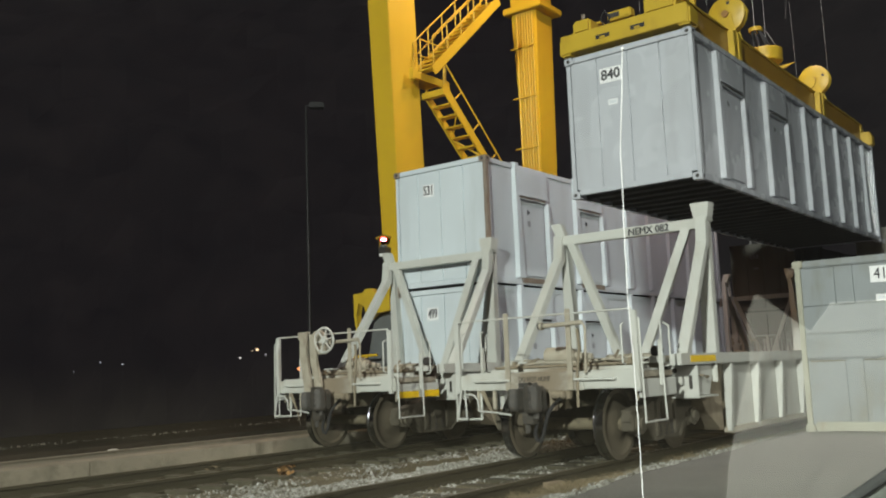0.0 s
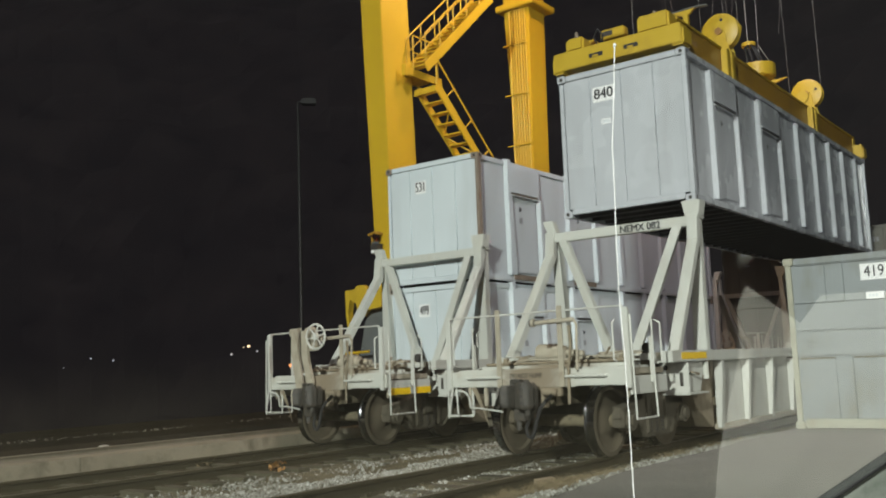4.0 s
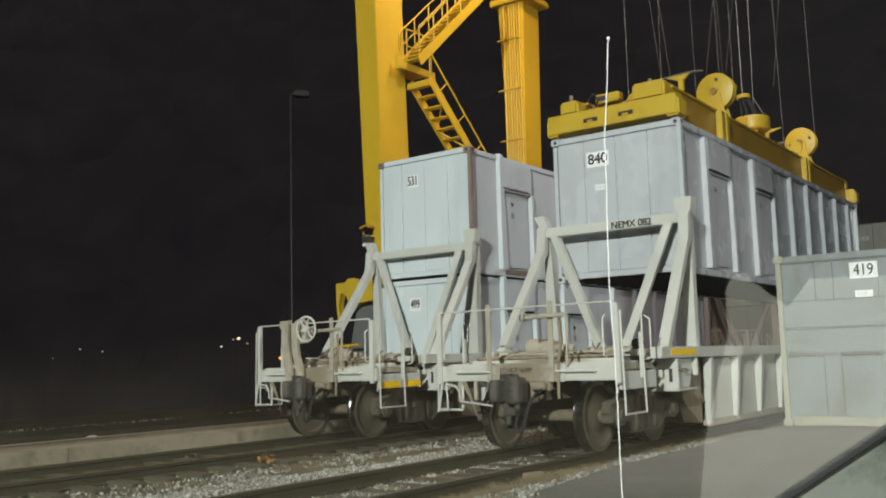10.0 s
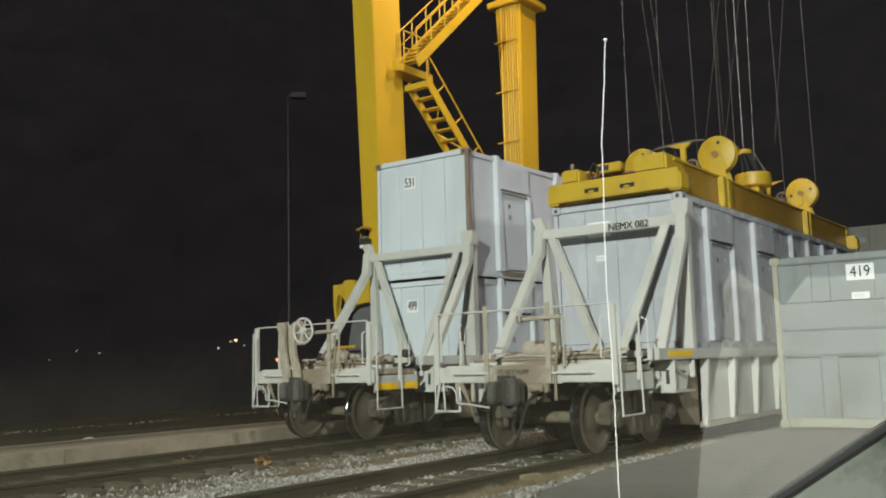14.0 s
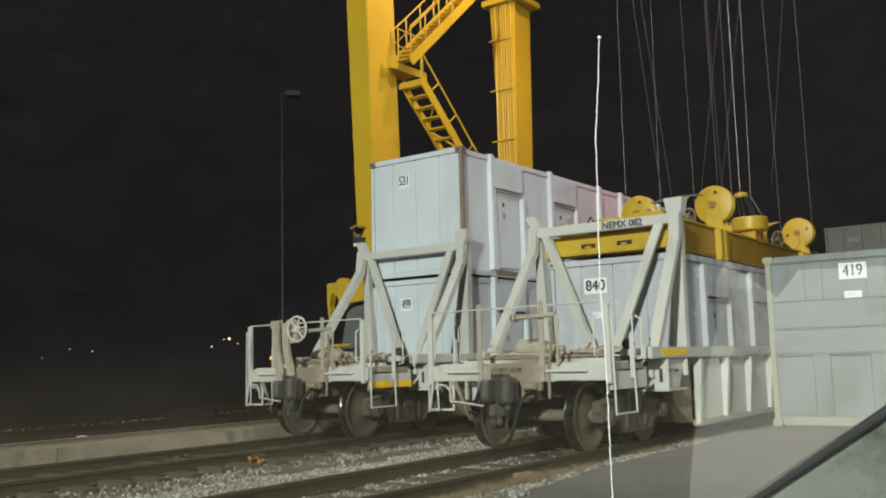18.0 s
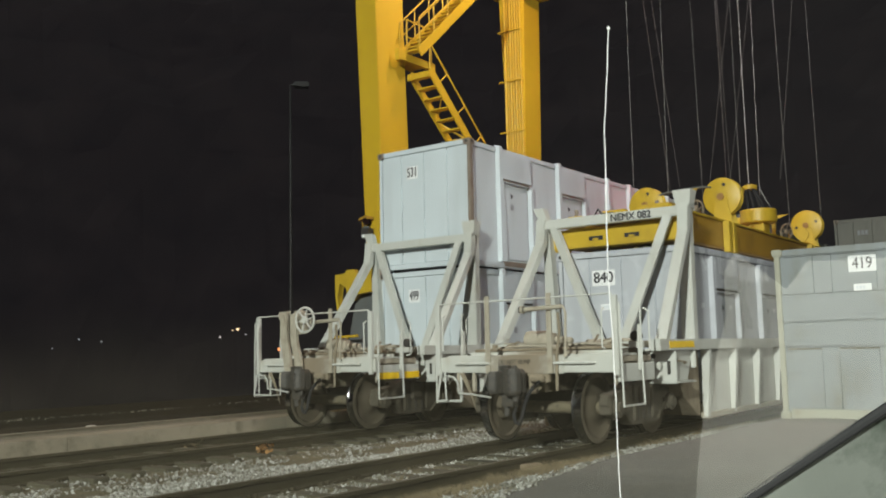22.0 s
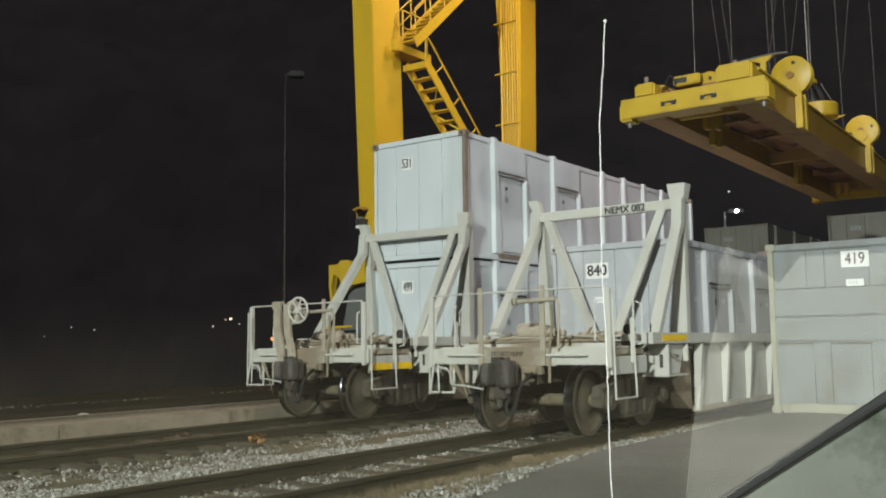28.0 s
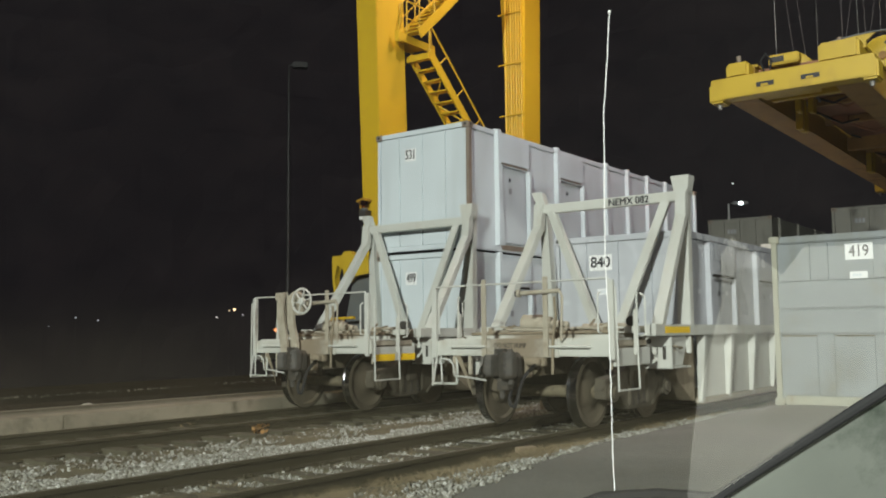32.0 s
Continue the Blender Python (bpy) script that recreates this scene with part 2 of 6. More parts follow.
TIMBER = paint("weathered_tie_timber", (0.062, 0.056, 0.032), 0.9, 0, 0.3, 5, (0.04, 0.03, 0.02), 0.6, 1, 0.5, 40, 0.15)
LEAF = paint("rust_orange_leaf", (0.30, 0.17, 0.06), 0.8, 0, 0.4, 30, spec=0.2)
SCRAP = paint("tan_weathered_wood", (0.24, 0.19, 0.12), 0.85, 0, 0.25, 12, (0.18, 0.13, 0.08), 0.5, 1, 0.3, 50)
STRAW = paint("dry_grass", (0.185, 0.148, 0.088), 0.95, 0, 0.35, 3, spec=0.1)
# brush colour near black, standing in for lamps that don't reach it
BRUSH = paint("dimmed_brush", (0.009, 0.008, 0.007), 1.0, 0, 0.5, 0.6, (0.015, 0.013, 0.010), 0.6, 1, 0.9, 8, spec=0.0)


def glowing_woods():
    """Wooded hillside backdrop with a faint painted glow of its own, mottled like crowns and gaps."""
    m = glow("glowing_woods", (0.004, 0.0035, 0.004), 0.68)
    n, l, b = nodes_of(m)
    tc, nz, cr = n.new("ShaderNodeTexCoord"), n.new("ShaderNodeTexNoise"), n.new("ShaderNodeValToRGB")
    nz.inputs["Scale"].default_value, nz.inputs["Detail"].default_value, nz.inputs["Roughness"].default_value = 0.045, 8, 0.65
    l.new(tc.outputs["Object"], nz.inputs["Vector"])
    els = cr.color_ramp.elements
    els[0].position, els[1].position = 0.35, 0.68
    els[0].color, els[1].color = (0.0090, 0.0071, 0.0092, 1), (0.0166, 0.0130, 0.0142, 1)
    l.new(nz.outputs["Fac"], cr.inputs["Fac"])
    # one side glows brighter, painting in haze that the windscreen reflects
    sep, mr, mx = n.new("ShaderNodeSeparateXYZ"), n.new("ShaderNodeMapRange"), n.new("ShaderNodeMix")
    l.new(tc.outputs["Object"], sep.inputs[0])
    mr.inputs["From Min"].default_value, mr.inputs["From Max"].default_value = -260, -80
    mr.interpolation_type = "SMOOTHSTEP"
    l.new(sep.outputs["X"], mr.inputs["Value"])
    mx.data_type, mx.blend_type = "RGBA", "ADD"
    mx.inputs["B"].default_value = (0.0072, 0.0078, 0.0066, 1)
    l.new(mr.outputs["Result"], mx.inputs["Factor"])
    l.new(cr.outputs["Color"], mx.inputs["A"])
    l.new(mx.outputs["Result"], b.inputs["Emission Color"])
    return m


FOREST = glowing_woods()

# ---- mesh tools ----


def bm_new():
    return bmesh.new()


def box(bm, x0, x1, y0, y1, z0, z1):
    m = Matrix.Translation(((x0 + x1) / 2, (y0 + y1) / 2, (z0 + z1) / 2)) @ Matrix.Diagonal((x1 - x0, y1 - y0, z1 - z0, 1))
    return bmesh.ops.create_cube(bm, size=1, matrix=m)["verts"]


def turn_to(p, q):
    return (Vector(q) - Vector(p)).to_track_quat("Z", "Y").to_matrix().to_4x4()


def beam(bm, p, q, w, h, twist=0):
    """Square bar from p to q."""
    d = Vector(q) - Vector(p)
    m = Matrix.Translation((Vector(p) + Vector(q)) / 2) @ turn_to(p, q) @ pose(0, 0, 0, 0, 0, twist) @ Matrix.Diagonal((w, h, d.length, 1))
    return bmesh.ops.create_cube(bm, size=1, matrix=m)["verts"]


def rod(bm, p, q, r, seg=10, r2=None):
    d = Vector(q) - Vector(p)
    m = Matrix.Translation((Vector(p) + Vector(q)) / 2) @ turn_to(p, q)
    return bmesh.ops.create_cone(bm, cap_ends=True, segments=seg, radius1=r, radius2=r if r2 is None else r2, depth=d.length, matrix=m)["verts"]


def pipe(bm, pts, r, seg=8):
    """Round bar through points, with balls at the bends."""
    for p, q in zip(pts, pts[1:]):
        rod(bm, p, q, r, seg)
    for p in pts[1:-1]:
        bmesh.ops.create_icosphere(bm, subdivisions=1, radius=r * 1.02, matrix=Matrix.Translation(p))


def prism(bm, poly, axis, a, b):
    """Polygon drawn in the plane across the axis, drawn out from a to b."""
    def put(u, v, w):
        return {"x": (w, u, v), "y": (u, w, v), "z": (u, v, w)}[axis]
    lo = [bm.verts.new(put(u, v, a)) for u, v in poly]
    hi = [bm.verts.new(put(u, v, b)) for u, v in poly]
    n = len(poly)
    bm.faces.new(lo)
    bm.faces.new(hi[::-1])
    for i in range(n):
        bm.faces.new((lo[i], hi[i], hi[(i + 1) % n], lo[(i + 1) % n]))


def lathe(bm, prof, seg, m):
    """Turn a profile of (along the axis, radius) round the local z axis, placed by m."""
    rings = []
    for h, r in prof:
        rings.append([bm.verts.new(m @ Vector((r * math.cos(2 * math.pi * i / seg), r * math.sin(2 * math.pi * i / seg), h))) for i in range(seg)])
    for a, b in zip(rings, rings[1:]):
        for i in range(seg):
            bm.faces.new((a[i], a[(i + 1) % seg], b[(i + 1) % seg], b[i]))
    bm.faces.new(rings[0][::-1])
    bm.faces.new(rings[-1])


def mesh_of(name, bm, material, bevel=0.0, smooth=False):
    if bevel:
        bmesh.ops.bevel(bm, geom=bm.edges[:], offset=bevel, segments=2, affect="EDGES", clamp_overlap=True)
    bmesh.ops.recalc_face_normals(bm, faces=bm.faces[:])
    if smooth:
        for f in bm.faces:
            f.smooth = True
        for e in bm.edges:
            if len(e.link_faces) == 2 and e.calc_face_angle(0) > 0.6:
                e.smooth = False
    me = bpy.data.meshes.new(name)
    bm.to_mesh(me)
    bm.free()
    me.materials.append(material)
    return me


def part(name, bm, material, parent=None, label="", m=None, bevel=0.0, smooth=False):
    """Links a bmesh (or a finished mesh) as one mesh object under a thing or a part."""
    me = bm if isinstance(bm, bpy.types.Mesh) else mesh_of(name, bm, material, bevel, smooth)
    ob = new(name, me)
    ob.parent = parent
    if m is not None:
        ob.matrix_basis = m
    if label:
        tagged(ob, label)
    return ob


def thing(name, label, category, m=None, group="", kind=""):
    ob = new(name)
    ob.empty_display_size = 0.3
    if m is not None:
        ob.matrix_basis = m
    return tagged(ob, label, category, group, kind)


def lettering(name, text, height, material, parent, m, width=None, label="", bold=0.045):
    """Raised letters of the built-in font, in the local xz plane, facing -y, centred."""
    cu = bpy.data.curves.new(name, "FONT")
    cu.body, cu.size, cu.align_x, cu.align_y, cu.extrude = text, height / 0.70, "CENTER", "CENTER", 0.002
    tmp = new("letters_tmp", cu)
    bpy.context.view_layer.update()
    me = bpy.data.meshes.new_from_object(tmp.evaluated_get(bpy.context.evaluated_depsgraph_get()))
    bpy.data.objects.remove(tmp)
    xs = [v.co.x for v in me.vertices]
    s = (width / (max(xs) - min(xs))) if width else 1
    me.transform(pose(0, 0, 0, 90) @ Matrix.Diagonal((s, 1, 1, 1)))
    if bold:
        # heavier strokes: the letters once more, a little to each side and a hair behind
        bm = bm_new()
        for dx, dz, dy in ((0, 0, 0), (1, 0, 0.0004), (-1, 0, 0.0008), (0, 0.8, 0.0012), (0, -0.8, 0.0016)):
            k = len(bm.verts)
            bm.from_mesh(me)
            bm.verts.ensure_lookup_table()
            bmesh.ops.translate(bm, verts=bm.verts[k:], vec=(dx * bold * height, dy, dz * bold * height))
        bm.to_mesh(me)
        bm.free()
    me.name = name
    me.materials.clear()
    me.materials.append(material)
    return part(name, me, material, parent, label, m)

# ---- ground ----
GAP = 4.68        # between the two tracks' centre lines
STAG = 0.58       # the far track's car stands this much further along
PITCH = 19.6      # from one car to the next on the same track
GAUGE = 0.755
CAR_L = 12.192
rnd = random.Random(7)


def ground_height(x, y):
    """Cross-section of the yard: raised paving, track bed, a flat strip and, beyond the concrete beam, a bank shaped to
    drop out of the camera's sight.
    """
    prof = [(-400, -27.0), (-60, -6.0), (-30, -1.7), (-25, -0.85), (-21.8, -0.29), (-14.5, -0.25), (-9, -0.2), (-6.4, -0.2), (-3.2, -0.19), (-2.2, -0.15), (-0.2, -0.2), (0.9, -0.16), (1.55, -0.06), (1.85, 0.03), (2.2, 0.10), (2.8, 0.12), (400, 0.12)]
    for (a, za), (b, zb) in zip(prof, prof[1:]):
        if a <= x <= b:
            return za + (zb - za) * (x - a) / (b - a)
    return prof[-1][1]


def paving_edge(y):
    """Where the crumbling asphalt ends beside the near track."""
    return max(1.46, min(3.1, 1.06 - 0.193 * y)) + 0.10 * noise.noise((0.3, y * 1.7, 5)) + 0.05 * noise.noise((0.7, y * 6, 8))


def ground_sheet():
    bm = bm_new()
    xs = [-900, -300, -120, -60, -30, -25, -21.8, -18, -16.2, -14.5, -12, -10.5, -9] + [-8 + 0.25 * i for i in range(38)] + [1.52 + 0.07 * i for i in range(26)] + [3.6, 4.5, 6, 9, 14, 25, 60, 200, 900]
    ys = [-600, -120, -40, -20] + [-12 + 0.2 * i for i in range(150)] + [20, 26, 40, 80, 200, 900]
    grid = []
    for y in ys:
        row = []
        for x in xs:
            n = noise.noise((x * 1.3, y * 1.3, 0.3)) * 0.035 if -7 < x < 1.6 else noise.noise((x * 0.4, y * 0.4, 2)) * 0.008
            row.append(bm.verts.new((x, y, ground_height(max(-399, min(399, x)), y) + n)))
        grid.append(row)
    for a, b in zip(grid, grid[1:]):
        for i in range(len(xs) - 1):
            f = bm.faces.new((a[i], a[i + 1], b[i + 1], b[i]))
            cx = (xs[i] + xs[i + 1]) / 2
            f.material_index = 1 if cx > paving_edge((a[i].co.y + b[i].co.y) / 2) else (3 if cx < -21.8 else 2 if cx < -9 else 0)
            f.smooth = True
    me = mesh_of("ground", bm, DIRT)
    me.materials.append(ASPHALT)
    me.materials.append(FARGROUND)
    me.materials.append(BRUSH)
    ob = new("ground", me)
    return tagged(ob, "oily brown yard dirt beside worn grey asphalt paving", "ground", kind="structure")


ground_sheet()


def rail_profile():
    h = [(-0.075, -0.17), (0.075, -0.17), (0.075, -0.158), (0.012, -0.142), (0.010, -0.055), (0.036, -0.042), (0.037, -0.012), (0.030, -0.002), (-0.030, -0.002), (-0.037, -0.012), (-0.036, -0.042), (-0.010, -0.055), (-0.012, -0.142), (-0.075, -0.158)]
    return h


def railway(cx, label, proud=0.0):
    tr = thing("railway_track", label, "track", pose(cx, 0, 0), "railway tracks", "structure")
    tie = bm_new()
    box(tie, -1.3, 1.3, -0.115, 0.115, -0.33, -0.165)
    tie_me = mesh_of("tie", tie, TIMBER, 0.012)
    for i in range(76):
        part("tie", tie_me, TIMBER, tr, "", pose(rnd.uniform(-0.06, 0.06), -15 + i * 0.53, proud + rnd.uniform(-0.012, 0.010), 0, 0, rnd.uniform(-1.2, 1.2)))
    bm = bm_new()
    prism(bm, rail_profile(), "y", -60, 70)
    rme = mesh_of("rail", bm, RAILSTEEL)
    bt = bm_new()
    box(bt, -0.028, 0.028, -60, 70, -0.004, 0.0)
    bme = mesh_of("running_band", bt, RAILTOP)
    for s in (-1, 1):
        r = part("rail", rme, RAILSTEEL, tr, "rusty steel rail", pose(s * (GAUGE - 0.02), 0, 0))
        part("running_band", bme, RAILTOP, r, "worn bright running surface")
    plate = bm_new()
    box(plate, -0.17, 0.17, -0.09, 0.09, -0.166, -0.152)
    for sx in (-0.12, 0.12):
        box(plate, sx - 0.02, sx + 0.02, -0.06, -0.03, -0.156, -0.128)
        box(plate, sx - 0.02, sx + 0.02, 0.03, 0.06, -0.156, -0.128)
    pme = mesh_of("tie_plate", plate, RAILSTEEL)
    for s in (-1, 1):
        for i in range(34):
            part("tie_plate", pme, RAILSTEEL, tr, "", pose(s * (GAUGE - 0.02), -15 + i * 0.53, 0))
    return tr


railway(0, "rusty railway track beside the paving, sunk in brown ballast")
railway(-GAP, "rusty railway track beside the concrete crane beam", 0.028)


def scatter_stones(name, label, count, area, size, material, seed):
    """Loose angular stones as one joined mesh."""
    r = random.Random(seed)
    base = []
    for k in range(7):
        b = bm_new()
        bmesh.ops.create_icosphere(b, subdivisions=1, radius=1)
        for v in b.verts:
            v.co *= 0.45 + 0.8 * r.random()
            v.co.z *= 0.55
            v.co.x *= 1.25
        b.verts.index_update()
        base.append(([v.co.copy() for v in b.verts], [[v.index for v in f.verts] for f in b.faces]))
        b.free()
    vs, fs = [], []
    for _ in range(count):
        x, y, z = area(r)
        s = size(r)
        rot = Euler((r.uniform(0, 6.3), r.uniform(0, 6.3), r.uniform(0, 6.3))).to_matrix()
        co, fa = base[r.randrange(7)]
        o = len(vs)
        vs += [tuple(rot @ c * s + Vector((x, y, z + s * 0.3))) for c in co]
        fs += [[i + o for i in f] for f in fa]
    me = bpy.data.meshes.new(name)
    me.from_pydata(vs, [], fs)
    me.materials.append(material)
    return tagged(new(name, me), label, "gravel", kind="stuff")


def between_tracks(r):
    """A thick ragged bank against the near rail, thinning out over the tie ends of the far track."""
    y = -11 + 27 * r.random() ** 1.3
    edge = 1.15 + 0.35 * noise.noise((0.5, y * 0.9, 3.0)) + 0.18 * noise.noise((1.5, y * 3.1, 6.0))
    if r.random() < 0.90:
        x = -0.84 - edge * r.random() ** 0.8
        z = 0.03 + 0.05 * r.random() * max(0.0, 1 - (abs(x) - 0.84) / edge)
    else:
        x = r.uniform(-3.3, -1.8)
        z = 0.01
        if noise.noise((x * 1.1, y * 1.4, 9.0)) < 0.05:
            x = -0.9 - r.random()
    return x, y, ground_height(x, y) + z


def inside_track(r):
    y = r.uniform(-10.5, 2)
    if r.random() < 0.55:
        x = r.uniform(-0.62, 0.64)
        if noise.noise((x * 1.6, y * 0.9, 4.0)) < 0.02:
            x = r.choice((-0.58, 0.60)) + r.gauss(0, 0.05)
        return x, y, ground_height(x, y) + 0.005
    x = r.uniform(-0.6, 0.62) if r.random() < 0.1 else paving_edge(y) + 0.06 - abs(r.gauss(0, 0.30))
    return x, y, ground_height(x, y) + 0.005


def far_track(r):
    x = r.uniform(-6.2, -2.6)
    y = r.uniform(-13, 6)
    return x, y, ground_height(x, y) + 0.005


scatter_stones("ballast", "pale crushed limestone ballast between the tracks", 52000, between_tracks, lambda r: 0.012 + 0.020 * r.random() ** 2, STONE, 3)
scatter_stones("ballast", "sparse dusty ballast along the near rails", 19000, inside_track, lambda r: 0.006 + 0.022 * r.random() ** 2.5, STONE, 4)


def far_edge(r):
    """Thin pale lines of stones beyond the crane runway."""
    if r.random() < 0.6:
        y = r.uniform(-3.5, 3.0) if r.random() < 0.7 else r.uniform(3, 10)
        x = -16.5 - 0.12 * max(0, y - 3) + r.gauss(0, 0.22)
    else:
        y = r.uniform(-9, 24)
        x = -10.6 + 0.25 * noise.noise((0.2, y * 0.5, 2.0)) + r.gauss(0, 0.16)
    return x, y, ground_height(x, y) + 0.01


scatter_stones("ballast", "thin lines of dull stones beyond the crane runway", 260, far_edge, lambda r: 0.012 + 0.02 * r.random() ** 2, RUNWAY_RAIL, 6)
scatter_stones("ballast", "scattered dusty stones round the far rails", 9000, far_track, lambda r: 0.007 + 0.022 * r.random() ** 2.5, STONE, 5)


def dry_grass():
    r = random.Random(11)
    vs, fs = [], []
    for _ in range(330):
        y = r.uniform(-9.8, -4.2) if r.random() < 0.85 else r.uniform(-4, 2)
        cx = r.uniform(0.95, paving_edge(y) - 0.08) if r.random() < 0.85 else r.uniform(-0.5, 0.6)
        if noise.noise((cx * 1.3, y * 0.8, 7.0)) < -0.08:
            continue
        for _ in range(26):
            a, ln = r.uniform(0, 6.3), r.uniform(0.05, 0.20)
            px, py = cx + r.gauss(0, 0.05), y + r.gauss(0, 0.05)
            z = ground_height(px, py)
            tx, ty = px + math.cos(a) * ln * 1.1, py + math.sin(a) * ln * 1.1
            w = 0.003
            o = len(vs)
            vs += [(px - w, py, z), (px + w, py, z), ((px + tx) / 2 + w * 0.7, (py + ty) / 2, z + ln * 0.42), ((px + tx) / 2 - w * 0.7, (py + ty) / 2, z + ln * 0.42), (tx, ty, z + ln * 0.5)]
            fs += [(o, o + 1, o + 2, o + 3), (o + 3, o + 2, o + 4)]
    me = bpy.data.meshes.new("dry_grass")
    me.from_pydata(vs, [], fs)
    me.materials.append(STRAW)
    tagged(new("dry_grass", me), "sparse dry straw-coloured weeds along the near rail", "grass", kind="stuff")


dry_grass()


def litter():
    """Rusty leaves, a tan board and pale stubs that lie between the rails."""
    r = random.Random(21)
    for x, y, n, wide, mat, lab in ((-3.87, -4.53, 30, 0.065, LEAF, "clump of rust-orange dead leaves between the rails"), (-3.70, -4.68, 7, 0.08, LEAF, "few rust-orange dead leaves between the rails"), (-5.41, -4.66, 20, 0.07, STRAW, "tuft of tan dead weed beside the rail")):
        vs, fs = [], []
        for _ in range(n):
            px, py, a, t = x + r.gauss(0, wide), y + r.gauss(0, wide), r.uniform(0, 6.3), r.uniform(-0.9, 0.9)
            z = ground_height(px, py) + r.uniform(0.02, 0.16)
            u, v = Vector((math.cos(a), math.sin(a), t)) * 0.05, Vector((-math.sin(a), math.cos(a), 0.3)) * 0.028
            o = len(vs)
            c = Vector((px, py, z))
            vs += [tuple(c - u), tuple(c + v), tuple(c + u + Vector((0, 0, 0.012))), tuple(c - v)]
            fs.append((o, o + 1, o + 2, o + 3))
        me = bpy.data.meshes.new("dead_leaves")
        me.from_pydata(vs, [], fs)
        me.materials.append(mat)
        tagged(new("dead_leaves", me), lab, "leaves", kind="stuff")
    board = thing("wood_scrap", "flat tan wood scrap beside the near rail", "wood scrap", pose(0.86, -4.45, -0.02, 0, 4, -14))
    bm = bm_new()
    box(bm, -0.045, 0.045, -0.15, 0.15, -0.12, -0.055)
    part("board", bm, SCRAP, board, bevel=0.008)
    for x, y, h in ((-0.86, -4.62, 0.12), (-1.86, 0.55, 0.22)):
        st = thing("marker_stub", "short pale marker stub in the ballast", "marker", pose(x, y, ground_height(x, y)))
        bm = bm_new()
        box(bm, -0.03, 0.03, -0.03, 0.03, -0.05, h)
        part("stub", bm, SCRAP, st, bevel=0.006)


litter()


def concrete_beam():
    th = thing("crane_runway", "long dusty concrete crane runway beam beside the track", "runway", kind="structure")
    for i in range(9):
        bm = bm_new()
        box(bm, -8.36, -6.75, -33 + i * 9.0, -33 + i * 9.0 + 8.998, -0.3, 0.08)
        part("beam_segment", bm, CONCRETE, th, bevel=0.012)
    bm = bm_new()
    prism(bm, [(x - 7.40, z * 0.5 + 0.165) for x, z in rail_profile()], "y", -33, 48)
    part("crane_rail", bm, RUNWAY_RAIL, th, "dusty crane rail on the beam")
    # a low bank of grey stones and a kerb beyond the beam
    bm = bm_new()
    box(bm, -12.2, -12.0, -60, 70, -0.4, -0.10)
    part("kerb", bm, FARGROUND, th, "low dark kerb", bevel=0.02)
    for y in (-4.64,):
        lump = bm_new()
        bmesh.ops.create_icosphere(lump, subdivisions=2, radius=0.085, matrix=Matrix.Translation((-8.28, y, 0.09)) @ Matrix.Diagonal((0.7, 1.3, 0.4, 1)))
        for v in lump.verts:
            v.co += Vector((noise.noise(v.co * 9), noise.noise(v.co * 9 + Vector((3, 1, 2))), 0)) * 0.04
        part("spilt_mortar", lump, MORTAR, th, "pale lump of spilt mortar")


concrete_beam()

# ---- containers ----


def rib_bm(depth, width, z0, z1):
    """Hat-shaped upright rib that stands proud of a wall in the local +x direction."""
    bm = bm_new()
    rows = []
    for z, d, w in ((z0, depth, width), (z0 + 0.05, depth, width), (z1 - 0.02, depth * 0.92, width * 0.62), (z1, depth * 0.75, width * 0.60)):
        rows.append([bm.verts.new(v) for v in ((0, -0.015, z), (d, 0.042, z), (d, w, z), (0, w + 0.03, z))])
    bm.faces.new(rows[0][::-1])
    bm.faces.new(rows[-1])
    for a, b in zip(rows, rows[1:]):
        for i in range(4):
            bm.faces.new((a[i], a[(i + 1) % 4], b[(i + 1) % 4], b[i]))
    return bm


CON_W, CON_H = 2.438, 2.591


